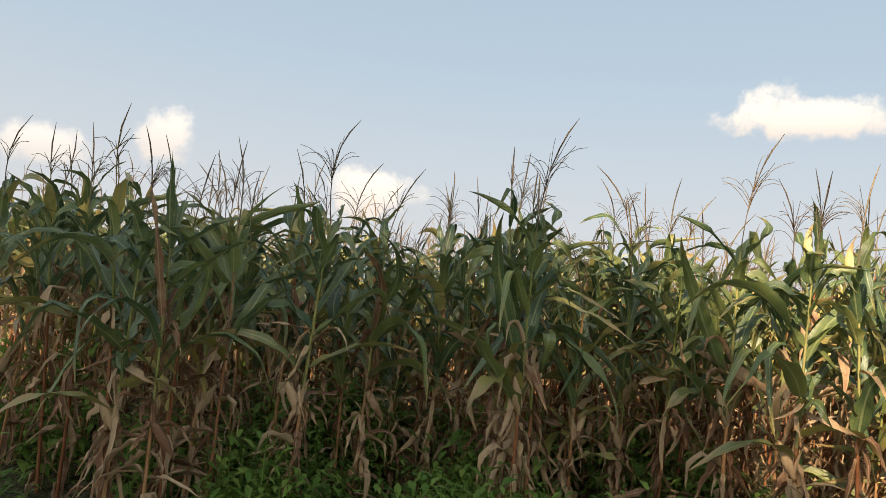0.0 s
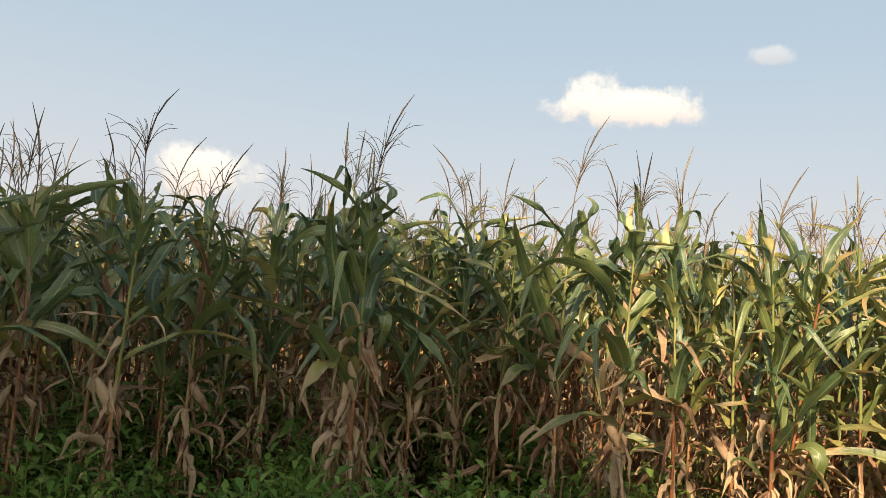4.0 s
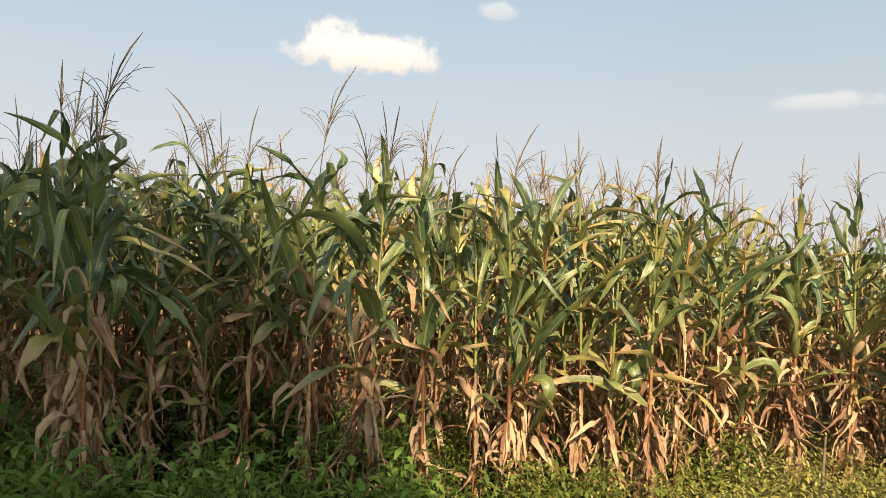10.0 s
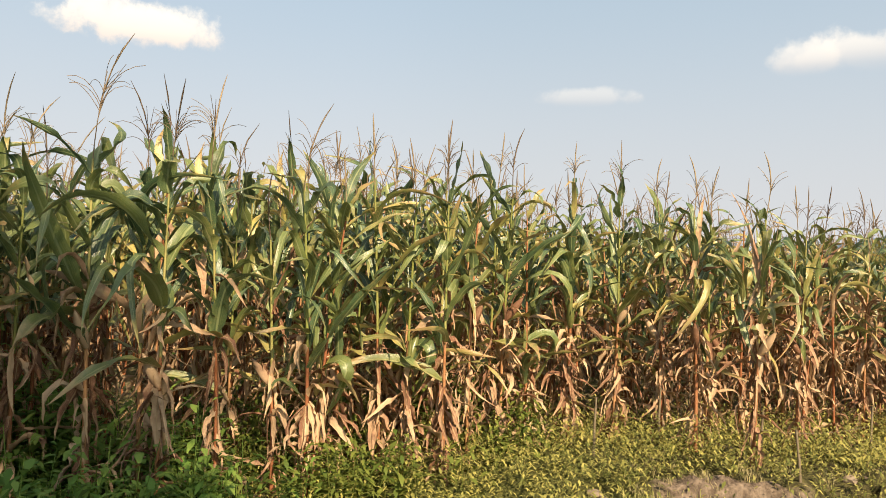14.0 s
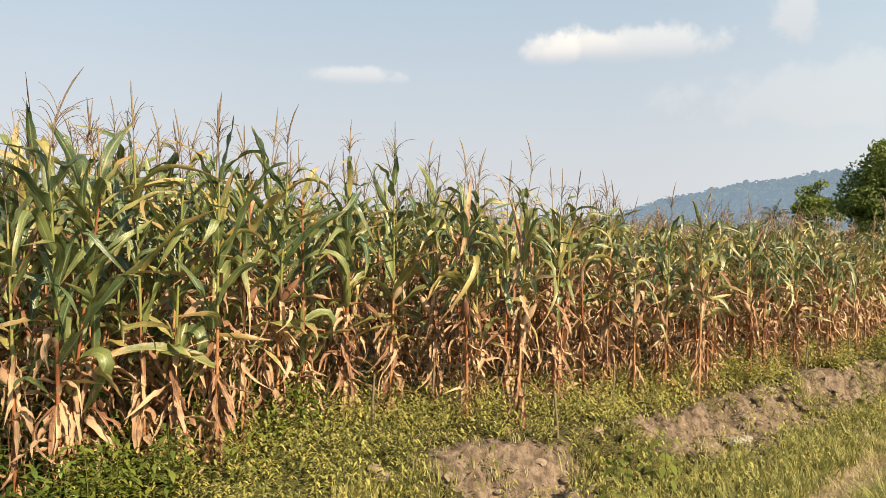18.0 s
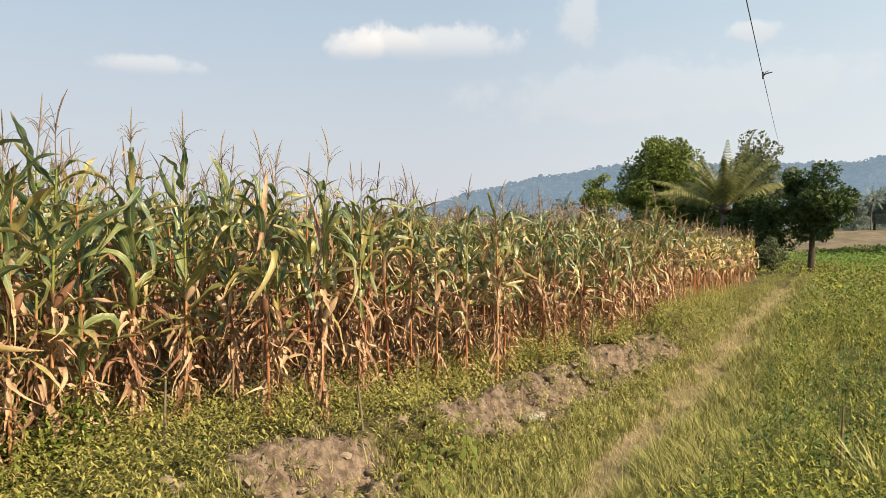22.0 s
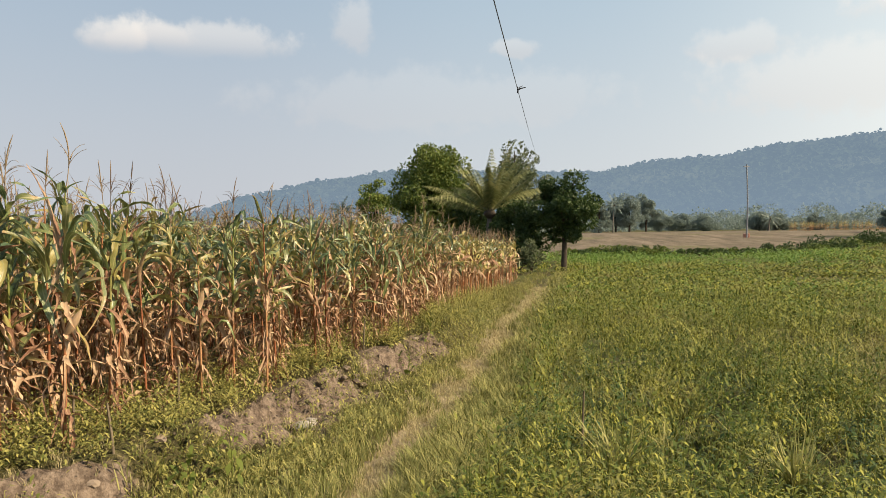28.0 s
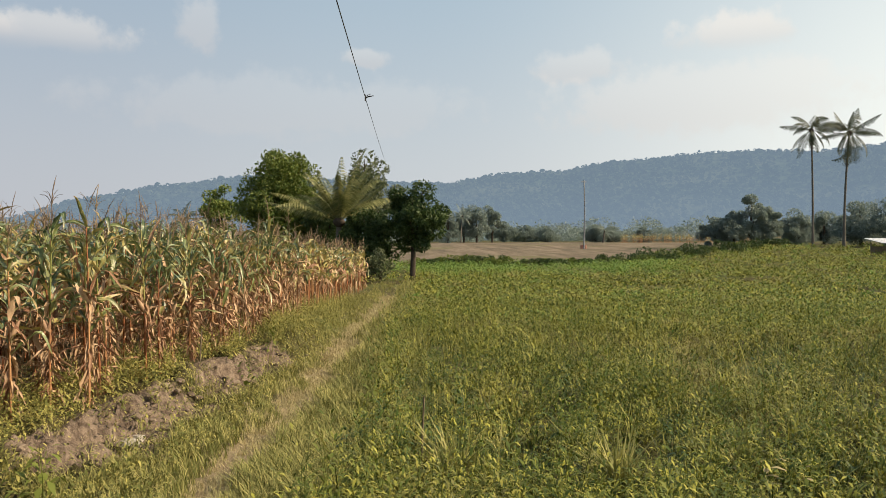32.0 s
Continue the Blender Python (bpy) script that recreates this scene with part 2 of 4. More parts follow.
def tube(c, radii, sides=5):
    """Corners, faces and UV of a round rod along the line c."""
    c, radii = np.asarray(c, float), np.asarray(radii, float)
    d = np.gradient(c, axis=0)
    d /= np.linalg.norm(d, axis=1)[:, None] + 1e-9
    ref = np.where(np.abs(d[:, 2:3]) > 0.9, [[1.0, 0, 0]], [[0, 0, 1.0]])
    a = np.cross(d, ref)
    a /= np.linalg.norm(a, axis=1)[:, None]
    b = np.cross(d, a)
    th = np.arange(sides) * 2 * np.pi / sides
    V = c[:, None] + radii[:, None, None] * (a[:, None] * np.cos(th)[None, :, None] + b[:, None] * np.sin(th)[None, :, None])
    n = len(c)
    i, k = np.meshgrid(np.arange(n - 1), np.arange(sides), indexing="ij")
    F = np.stack([i * sides + k, i * sides + (k + 1) % sides, (i + 1) * sides + (k + 1) % sides, (i + 1) * sides + k], -1).reshape(-1, 4)
    return V.reshape(-1, 3), F, np.zeros((F.size, 2))


def joined(pieces):
    """One (V, F, UV, M) from several (V, F, UV, material index)."""
    off, Vs, Fs, Us, Ms = 0, [], [], [], []
    for V, F, U, m in pieces:
        Vs.append(V), Fs.append(F + off), Us.append(U), Ms.append(np.full(len(F), m) if np.isscalar(m) else m)
        off += len(V)
    return np.concatenate(Vs), np.concatenate(Fs), np.concatenate(Us), np.concatenate(Ms)


def spread(name, protos, places, mats, smooth=True, parent=None):
    """One mesh of many copies: places are rows of kind, x, y, z, turn, size, lean x, lean y."""
    places = np.asarray(places, float)
    pieces = []
    for k, (V, F, U, M) in enumerate(protos):
        p = places[places[:, 0].astype(int) == k]
        if not len(p):
            continue
        c, s = np.cos(p[:, 4])[:, None], np.sin(p[:, 4])[:, None]
        x, y, z = V[None, :, 0], V[None, :, 1], V[None, :, 2]
        size = p[:, 5][:, None]
        X = (x * c - y * s + z * p[:, 6][:, None]) * size + p[:, 1][:, None]
        Y = (x * s + y * c + z * p[:, 7][:, None]) * size + p[:, 2][:, None]
        Z = z * size + p[:, 3][:, None]
        W = np.stack([X, Y, Z], -1).reshape(-1, 3)
        G = (F[None] + (np.arange(len(p)) * len(V))[:, None, None]).reshape(-1, 4)
        pieces.append((W, G, np.tile(U, (len(p), 1)), np.tile(M, len(p))))
    V, F, U, M = joined(pieces)
    return quads(name, V, F, mats, M, U, smooth, parent)


def smoothstep(a, b, x):
    t = np.clip((np.asarray(x, float) - a) / (b - a), 0, 1)
    return t * t * (3 - 2 * t)


# ---- ground ----
EDGE_Y = [-14, -2.6, -0.7, 0.9, 2.5, 3.8, 4.4, 6.8, 10.2, 12, 18.5, 29, 60]
EDGE_X = [-3.3, -3.6, -4.05, -4.25, -4.15, -4.1, -3.6, -2.75, -2.1, -2.0, -1.7, -1.1, 0.0]
WAY_Y = [-14, 3, 4.7, 6.3, 9.4, 15, 22, 27.6, 40, 60]
WAY_X = [-2.0, -1.4, -1.22, -1.06, -0.92, -0.66, -0.2, 0.0, 0.6, 1.5]


BANK_Y = [-14, 1.5, 3.4, 4.1, 5.2, 6.4, 7.8, 9.5, 12, 18, 30, 60]
BANK_X = [-2.6, -3.3, -2.88, -2.46, -2.44, -2.24, -2.04, -1.8, -1.5, -1.2, -0.6, 0.5]


def bank_x(y):
    return np.interp(y, BANK_Y, BANK_X)


def edge_x(y):
    return np.interp(y, EDGE_Y, EDGE_X)


def way_x(y):
    return np.interp(y, WAY_Y, WAY_X)


def waves(x, y, scale, seed):
    """Soft random relief, about -1 to 1."""
    r = np.random.RandomState(seed)
    out = 0
    for _ in range(7):
        a, f, p = r.uniform(0, 6.28), scale * r.uniform(0.6, 1.9), r.uniform(0, 6.28)
        out = out + np.sin((x * np.cos(a) + y * np.sin(a)) * f + p)
    return out / 4.0


def height(x, y):
    x, y = np.asarray(x, float), np.asarray(y, float)
    far = np.hypot(x, y)
    z = -0.012 * np.clip(y, -20, 42) + 1.25 * smoothstep(60, 150, far) * smoothstep(-10, 40, y) * smoothstep(-25, 15, x)
    b = bank_x(y) + 0.13 * waves(x * 0, y, 1.9, 3)
    near = smoothstep(24, 12, y) * smoothstep(-0.5, 3.0, y)
    lift = (0.27 + 0.05 * waves(x, y, 1.3, 5)) * near
    z = z + lift * smoothstep(b + 0.26, b - 0.10, x)
    z = z - 0.05 * np.exp(-((x - way_x(y)) / 0.28) ** 2) * smoothstep(45, 25, y)
    z = z + 0.03 * np.exp(-((x - way_x(y) - 0.75) / 0.4) ** 2) * smoothstep(40, 20, y)
    fine = smoothstep(40, 10, far)
    z = z + fine * (0.022 * waves(x, y, 5.0, 7) + 0.012 * waves(x, y, 14.0, 8)) + 0.03 * waves(x, y, 0.9, 9)
    return z


def bare_bank(x, y):
    """How bare the bank's face is, 0 to 1."""
    x, y = np.asarray(x, float), np.asarray(y, float)
    along = sum(np.exp(-((y - c) / w) ** 2) for c, w in ((3.75, 0.5), (5.75, 0.65), (6.9, 0.85), (8.7, 0.6), (10.2, 0.5)))
    return np.clip(np.exp(-((x - bank_x(y) - 0.08 + 0.1 * waves(x * 0, y, 2.3, 24)) / 0.36) ** 4) * along * 1.25 + 0.25 * waves(x, y, 5.0, 25) - 0.1, 0, 1) * smoothstep(0.7, 0.4, np.abs(x - bank_x(y)))


def make_ground():
    def axis(lo, a, b, hi, step, grow):
        v = list(np.arange(a, b, step))
        s = step
        while v[-1] < hi:
            s *= grow
            v.append(v[-1] + s)
        s = step
        while v[0] > lo:
            s *= grow
            v.insert(0, v[0] - s)
        return np.array(v)
    xs, ys = axis(-2600, -6.0, 4.0, 2600, 0.06, 1.07), axis(-2600, 1.0, 15.0, 2600, 0.06, 1.06)
    X, Y = np.meshgrid(xs, ys)
    Z = height(X, Y)
    face = np.exp(-((X - bank_x(Y) - 0.1) / 0.30) ** 2) * smoothstep(14, 11, Y) * smoothstep(2.4, 3.6, Y)
    rough = np.random.RandomState(12).normal(0, 1, X.shape)
    rough = rough + 0.7 * (np.roll(rough, 1, 0) + np.roll(rough, 1, 1) + np.roll(rough, -1, 0) + np.roll(rough, -1, 1))
    Z = Z + face * (0.045 * waves(X, Y, 6.5, 10) + 0.03 * waves(X, Y, 16.0, 11) + 0.03 * rough) + 0.007 * rough * smoothstep(25, 10, np.hypot(X, Y))
    V = np.stack([X, Y, Z], -1).reshape(-1, 3)
    w = len(xs)
    i = (np.arange(len(ys) - 1)[:, None] * w + np.arange(w - 1)[None]).ravel()
    F = np.stack([i, i + 1, i + w + 1, i + w], -1)
    way = np.exp(-((X - way_x(Y) - 0.06 * waves(X * 0, Y, 1.7, 26)) / 0.17) ** 2) * smoothstep(30, 14, Y)
    patch = smoothstep(-0.1, 0.8, waves(X * 0, Y, 1.3, 21) + 0.6 * waves(X, Y, 3.0, 22))
    soil = np.clip(np.maximum(way * (0.10 + 0.42 * patch), bare_bank(X, Y)), 0, 1)
    under = smoothstep(0.35, -0.1, X - edge_x(Y)) * smoothstep(70, 55, Y)
    under = under * (1 - smoothstep(30, 33, Y) * smoothstep(-12, -8, X))
    soil = np.maximum(soil, under * 0.42)
    # the ploughed field beyond the hedge line
    d, a = np.hypot(X, Y), np.degrees(np.arctan2(-X, Y))
    start = np.interp(a, [-34, -27, -23, -18, -10, 0, 8], [140, 112, 82, 64, 60, 60, 62])
    plough = smoothstep(0, 4, d - start) * smoothstep(190, 175, d) * smoothstep(-29, -24, a) * smoothstep(14, 8, a)
    lush = smoothstep(-22, -14, d - start) * smoothstep(3, -2, d - start) * smoothstep(-26, -16, a) * smoothstep(-1.2, -3.0, a)
    ob = quads("ground", V, F, [], smooth=True)
    for name, val in (("soil", soil), ("plough", plough), ("lush", lush), ("way", way)):
        ob.data.attributes.new(name, "FLOAT", "POINT").data.foreach_set("value", val.ravel().astype(np.float32))
    m, n = material("meadow_ground")
    pos = n.add("ShaderNodeNewGeometry").outputs["Position"]
    f, g, h = n.noise(14.0, pos, 6.0, 0.65), n.noise(1.1, pos, 4.0), n.noise(0.12, pos, 3.0)
    green = n.mix(n.smooth(f, 0.35, 0.65), (0.028, 0.024, 0.014), (0.095, 0.085, 0.036))
    green = n.mix(n.smooth(g, 0.42, 0.68, 0.0, 0.6), green, (0.115, 0.095, 0.05))
    green = n.mix(n.smooth(h, 0.45, 0.65, 0.0, 0.5), green, (0.15, 0.19, 0.045))
    streak = n.noise(0.5, n.scaled(pos, (0.35, 1.6, 1.0)), 5.0, 0.6)
    green = n.mix(n.smooth(streak, 0.5, 0.68, 0.0, 0.6), green, (0.14, 0.118, 0.062))
    green = n.mix(n.math("MULTIPLY", n.attribute("lush"), n.smooth(g, 0.4, 0.62, 0.1, 0.9)), green, (0.135, 0.19, 0.04))
    earth = n.mix(n.smooth(f, 0.3, 0.72), (0.085, 0.063, 0.048), (0.285, 0.222, 0.168))
    earth = n.mix(n.smooth(n.noise(55.0, pos, 4.0), 0.55, 0.75, 0.0, 0.6), earth, (0.10, 0.07, 0.045))
    furrow = n.noise(0.45, n.scaled(pos, (1.0, 0.12, 1.0)), 5.0, 0.7)
    field = n.mix(n.smooth(n.math("ADD", n.math("MULTIPLY", furrow, 0.6), n.math("MULTIPLY", n.noise(0.5, pos, 5.0), 0.4)), 0.38, 0.66), (0.12, 0.10, 0.072), (0.255, 0.207, 0.150))
    field = n.mix(n.smooth(n.noise(0.07, pos, 4.0), 0.52, 0.66, 0.0, 0.55), field, (0.15, 0.16, 0.06))
    green = n.mix(n.math("MULTIPLY", n.attribute("way"), n.smooth(f, 0.25, 0.6, 0.5, 1.0)), green, (0.40, 0.325, 0.20))
    s = n.attribute("soil")
    p = n.attribute("plough")
    col = n.mix(n.smooth(n.math("ADD", s, n.math("MULTIPLY", n.math("SUBTRACT", f, 0.5), 0.7)), 0.3, 0.62), green, earth)
    col = n.mix(n.smooth(n.math("ADD", p, n.math("MULTIPLY", n.math("SUBTRACT", g, 0.5), 0.5)), 0.35, 0.65), col, field)
    finish(n, col, 0.95, n.math("ADD", f, n.math("MULTIPLY", n.noise(48.0, pos, 3.0), 0.6)), 0.9, 0, 0.1, distance=0.035)
    ob.data.materials.append(m)
    tagged(ob, "grassy field margin with bare earth bank and trodden path", "ground", kind="structure")


make_ground()


# ---- hills ----
def make_hills():
    AZ = [-180, -120, -70, -50, -40, -34.8, -30.9, -26.2, -21.6, -16.7, -13.3, -9.1, -4.7, 0, 4, 8, 11.5, 18, 22, 26, 31, 60, 90, 120, 180]
    EL = [1.5, 2.0, 4.5, 5.5, 6.2, 6.3, 5.9, 6.2, 6.1, 5.8, 5.1, 5.0, 4.4, 4.3, 4.5, 4.7, 4.6, 3.7, 2.8, 1.4, 0.6, 0.6, 0.8, 1.0, 1.5]
    az = np.concatenate([np.arange(-180, -45, 1.5), np.arange(-45, 32, 0.1), np.arange(32, 180.1, 1.5)])
    v = np.linspace(0, 1, 110)
    A, S = np.meshgrid(az, v)
    D = 520 + 620 * S
    X, Y = -np.sin(np.radians(A)) * D, np.cos(np.radians(A)) * D
    top = np.interp(A, AZ, EL)
    ridge = 0.12 * waves(A * 1.0, A * 0, 0.9, 31) * smoothstep(0.6, 1, S)
    Z = 1.6 + np.tan(np.radians((top + ridge) * (-0.3 + 1.3 * S ** 0.7))) * D
    Z = Z + 5.0 * waves(X, Y, 0.018, 32) * S * (1 - S) * 3
    rs = np.random.RandomState(4)
    Z = Z + 0.5 * rs.normal(0, 1, Z.shape) * smoothstep(0.0, 0.05, S)
    V = np.stack([X, Y, Z], -1).reshape(-1, 3)
    w = len(az)
    i = (np.arange(len(v) - 1)[:, None] * w + np.arange(w - 1)[None]).ravel()
    F = np.stack([i, i + 1, i + w + 1, i + w], -1)[:, ::-1]
    m, n = material("wooded_hill_painted_haze")
    pos = n.add("ShaderNodeNewGeometry").outputs["Position"]
    f, g = n.noise(0.07, pos, 6.0, 0.65), n.noise(0.011, pos, 5.0)
    col = n.mix(n.smooth(f, 0.35, 0.68), (0.022, 0.045, 0.034), (0.12, 0.165, 0.095))
    col = n.mix(n.smooth(g, 0.48, 0.62, 0.0, 0.75), col, (0.17, 0.20, 0.13))
    p = n.add("ShaderNodeBsdfPrincipled", {"Base Color": col, "Roughness": 1.0, "Specular IOR Level": 0.0})
    # a blue glow is mixed in as distance haze, stronger low on the slope
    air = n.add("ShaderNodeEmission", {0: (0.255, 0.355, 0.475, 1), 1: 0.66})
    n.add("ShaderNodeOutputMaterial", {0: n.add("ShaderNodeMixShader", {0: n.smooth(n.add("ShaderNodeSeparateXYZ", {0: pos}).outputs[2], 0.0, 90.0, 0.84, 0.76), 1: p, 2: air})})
    def crowns(count, lo, hi, r_lo, r_hi, bits):
        i, j = rs.randint(int(lo * 109), int(hi * 109) + 1, count), rs.choice(np.flatnonzero((az > -44) & (az < 31)), count)
        c = np.stack([X[i, j], Y[i, j], Z[i, j]], -1) + rs.normal(0, 1, (count, 3)) * [2.5, 2.5, 0.6]
        rad = rs.uniform(r_lo, r_hi, count) ** 1.0
        k = np.repeat(np.arange(count), bits)
        d = rs.normal(size=(len(k), 3))
        d /= np.linalg.norm(d, axis=1)[:, None]
        d[:, 2] = np.abs(d[:, 2])
        p = c[k] + d * rad[k][:, None] + [0, 0, 1] * (0.25 * rad[k])[:, None]
        u = np.cross(d, rs.normal(size=d.shape))
        u /= np.linalg.norm(u, axis=1)[:, None]
        w2 = np.cross(d, u)
        h = (rad[k] * rs.uniform(0.35, 0.7, len(k)))[:, None]
        return np.stack([p - u * h, p - w2 * h, p + u * h, p + w2 * h], 1).reshape(-1, 3)
    W = np.concatenate([crowns(6500, 0.0, 0.96, 1.8, 4.6, 12), crowns(1100, 0.975, 1.0, 0.8, 2.6, 12), crowns(60, 0.99, 1.0, 2.4, 4.0, 24)])
    F = np.concatenate([F, np.arange(len(W)).reshape(-1, 4) + len(V)])
    V = np.concatenate([V, W])
    tagged(quads("backdrop_hills", V, F, [m]), "long wooded hill ridge, blue-green with haze painted in", "hill", kind="structure")


make_hills()


# ---- corn ----
GREEN, FADING, DRY, STALK_G, STALK_D, TASSEL = range(6)


def corn_blade(r, z0, az, length, width, rise, droop, crease, n, twist=0.0, wave=0.0, fold=0.16, cols=3, start=0.012, sweep=0.0, ruffle=0.0, soft=0.3, tip=2.4):
    """One leaf blade: rise is its first angle over the level, droop how far it bends down, in degrees; crease: where along it the bend lies, soft: how long the bend is."""
    s = np.linspace(0, 1, n)
    bend = smoothstep(crease - soft, crease + soft, s)
    bend = 0.82 * (bend - bend[0]) + 0.18 * s
    th = np.radians(rise - droop * bend)
    a = az + sweep * s ** 1.5
    step = length / (n - 1)
    out = np.concatenate([[0], np.cumsum(np.cos(th[:-1]) * step)]) + start
    up = np.concatenate([[0], np.cumsum(np.sin(th[:-1]) * step)]) + z0
    hd = np.stack([np.cos(a), np.sin(a), 0 * a], -1)
    c = hd * out[:, None]
    c[:, 2] = up
    tan = np.gradient(c, axis=0)
    tan /= np.linalg.norm(tan, axis=1)[:, None]
    side = np.stack([np.sin(a), -np.cos(a), 0 * a], -1)
    side = side - tan * (side * tan).sum(1)[:, None]
    side /= np.linalg.norm(side, axis=1)[:, None]
    nor = np.cross(side, tan)
    tw = (twist * s ** 1.3 + wave * np.sin(s * r.uniform(5, 10) + r.uniform(0, 6)))[:, None]
    side, nor = side * np.cos(tw) + nor * np.sin(tw), nor * np.cos(tw) - side * np.sin(tw)
    w = width * np.minimum(1.0, 0.5 + s / 0.25) * np.clip(1 - s ** tip, 0.03, 1)
    V, F, U = ribbon(c, side, w, fold, cols, nor)
    if ruffle:
        V = V.reshape(n, cols, 3)
        for k, sg in ((0, 1.0), (cols - 1, -1.0)):
            g = ruffle * w * np.sin(s * r.uniform(14, 26) + r.uniform(0, 6)) + r.normal(0, 0.3 * ruffle, n) * w
            V[:, k] += nor * g[:, None] + side * (sg * r.normal(0, 0.2 * ruffle, n) * w)[:, None]
        V = V.reshape(-1, 3)
    return V, F, U


def corn_tassel(r, base, T, fine, thick=1.0):
    """A bare stem, a long bowed spike and thin branches that rise and curl outwards."""
    lean, curve = r.normal(0, 0.09, 2), r.normal(0, 0.17, 2)
    s = np.linspace(0, 1, 8 if fine else 5)

    def at(f):
        return base + np.array([lean[0] * f * T + curve[0] * f ** 3 * T, lean[1] * f * T + curve[1] * f ** 3 * T, f * T])
    stem = np.array([at(f) for f in s])
    bits = [(*tube(stem, thick * np.interp(s, [0, 0.48, 0.56, 0.9, 1], [0.0038, 0.0028, 0.0048, 0.0046, 0.0012]), 4 if fine else 3), 0)]
    for k in range(r.randint(7, 15) if fine else (7 if thick < 1.4 else 4)):
        f0 = r.uniform(0.30, 0.52)
        a, L = r.uniform(0, 6.28), T * r.uniform(0.30, 0.52)
        q = np.linspace(0, 1, 6 if fine else 4)
        th = np.radians(r.uniform(48, 80) - r.uniform(0, 95) * q ** 2)
        o, u = np.concatenate([[0], np.cumsum(np.cos(th[1:]))]) * L / len(q), np.concatenate([[0], np.cumsum(np.sin(th[1:]))]) * L / len(q)
        c = at(f0) + np.stack([np.cos(a) * o, np.sin(a) * o, u], -1)
        bits.append((*tube(c, thick * np.linspace(0.0023, 0.0015, len(q)), 3), 0))
    V, F, U, _ = joined(bits)
    return V, F, U


def corn_parts(seed, tall, dry_to, detail, lush=0.0, tassel=0.5):
    """The parts of a corn plant: rows of name, (V, F, UV), material. tall: height of the top leaves' roots; dry_to: share of dried leaves."""
    r = np.random.RandomState(seed)
    fine = detail > 1
    top = tall * r.uniform(0.95, 1.02)
    bend = r.uniform(-0.04, 0.04, 2)
    zs = np.linspace(0, top, 9 if fine else 4)
    line = np.stack([bend[0] * (zs / top) ** 2 * top, bend[1] * (zs / top) ** 2 * top, zs], -1)

    def at(z):
        return np.array([bend[0] * (z / top) ** 2 * top, bend[1] * (z / top) ** 2 * top, 0])
    sides = 6 if fine else (4 if detail else 3)
    cut = 4 if fine else 2
    rad = np.linspace(0.0135, 0.0055, len(zs)) * r.uniform(0.9, 1.15)
    rows = [("lower_stalk", tube(line[:cut + 1], rad[:cut + 1], sides), STALK_D), ("upper_stalk", tube(line[cut:], rad[cut:], sides), STALK_G if r.rand() < 0.75 else STALK_D)]
    plane = r.uniform(0, 6.28)
    big = max(0.0, lush)
    seg, cols = (15, 3) if fine else ((9, 3) if detail else (6, 2))
    size = tall / 1.75
    wide = 1.0 if fine else (1.1 if detail else 1.45)
    # dried leaves hang in rags down the lower stalk
    n_dry = 13 if fine else (8 if detail else 4)
    for k in range(n_dry):
        f = (k + r.uniform(-0.3, 0.3)) / (n_dry - 1)
        z = (0.12 + 0.92 * f) * dry_to * top * (1.22 if k > n_dry - 3 else 1.0)
        az = plane + (k % 2) * np.pi + r.normal(0, 0.7)
        rags = []
        for twice in range(3 if fine else (3 if detail else 2)):
            stiff = r.rand()
            if stiff < 0.22:
                rise, droop = r.uniform(15, 65), r.uniform(95, 150)
            elif stiff < 0.42:
                rise, droop = r.uniform(-45, 15), r.uniform(10, 60)
            else:
                rise, droop = r.uniform(-84, -55), r.uniform(-25, 20)
            L = min(r.uniform(0.13, 0.38) * size, z * 0.95 + 0.08)
            V, F, U = corn_blade(r, z + r.uniform(-0.06, 0.06), az + r.normal(0, 1.0) * twice, L, r.uniform(0.014, 0.046) * wide * (1 + 0.15 * big), rise, droop, r.uniform(0.2, 0.6), seg - 5 if fine else seg - 3,
                                 r.normal(0, 1.1), r.uniform(0.0, 0.3), r.uniform(0.15, 0.7), cols, sweep=r.normal(0, 0.5), ruffle=0.30, soft=r.uniform(0.1, 0.4), tip=r.uniform(1.0, 3.0))
            rags.append((V + at(z), F, U, 0))
        rows.append(("dry_leaf", joined(rags)[:3], DRY))
    # live leaves, two ranks up the upper stalk
    n_live = r.randint(13, 17) if fine else (12 if detail else 7)
    for k in range(n_live):
        g = k / (n_live - 1)
        low = dry_to * (0.88 + 0.10 * min(1.0, big))
        z = top * (low + (1 - low) * (g * 0.97 + r.uniform(-0.05, 0.03)))
        az = plane + (k % 2) * np.pi + r.normal(0, 0.65)
        length = r.uniform(0.34, 0.70 + 0.14 * min(1.0, big)) * size * (1.0 - 0.42 * max(0.0, g - 0.5) / 0.5)
        width = r.uniform(0.036, 0.074) * wide * (1 + 0.34 * big) * (1 - 0.22 * g)
        kind = r.rand() * 0.98 + 0.16 * min(1.0, big)
        if kind < 0.44:       # rises steeply, creases and hangs down flat beside the stalk
            rise, droop, crease, soft = r.uniform(30, 80), r.uniform(105, 165), r.uniform(0.15, 0.55), r.uniform(0.06, 0.18)
        elif kind < 0.68:     # an arch
            rise, droop, crease, soft = r.uniform(50, 74), r.uniform(85, 140), r.uniform(0.35, 0.6), r.uniform(0.25, 0.45)
        else:                 # stiff and steep
            rise, droop, crease, soft = r.uniform(40, 78), r.uniform(5, 65), r.uniform(0.5, 0.8), 0.3
        if g > 0.6 and r.rand() < 0.55:
            rise, droop, length = r.uniform(50, 80), r.uniform(40, 160), length * 0.9
            crease, soft = r.uniform(0.3, 0.7), r.uniform(0.08, 0.25)
        tired = g < 0.25 and r.rand() < 0.4
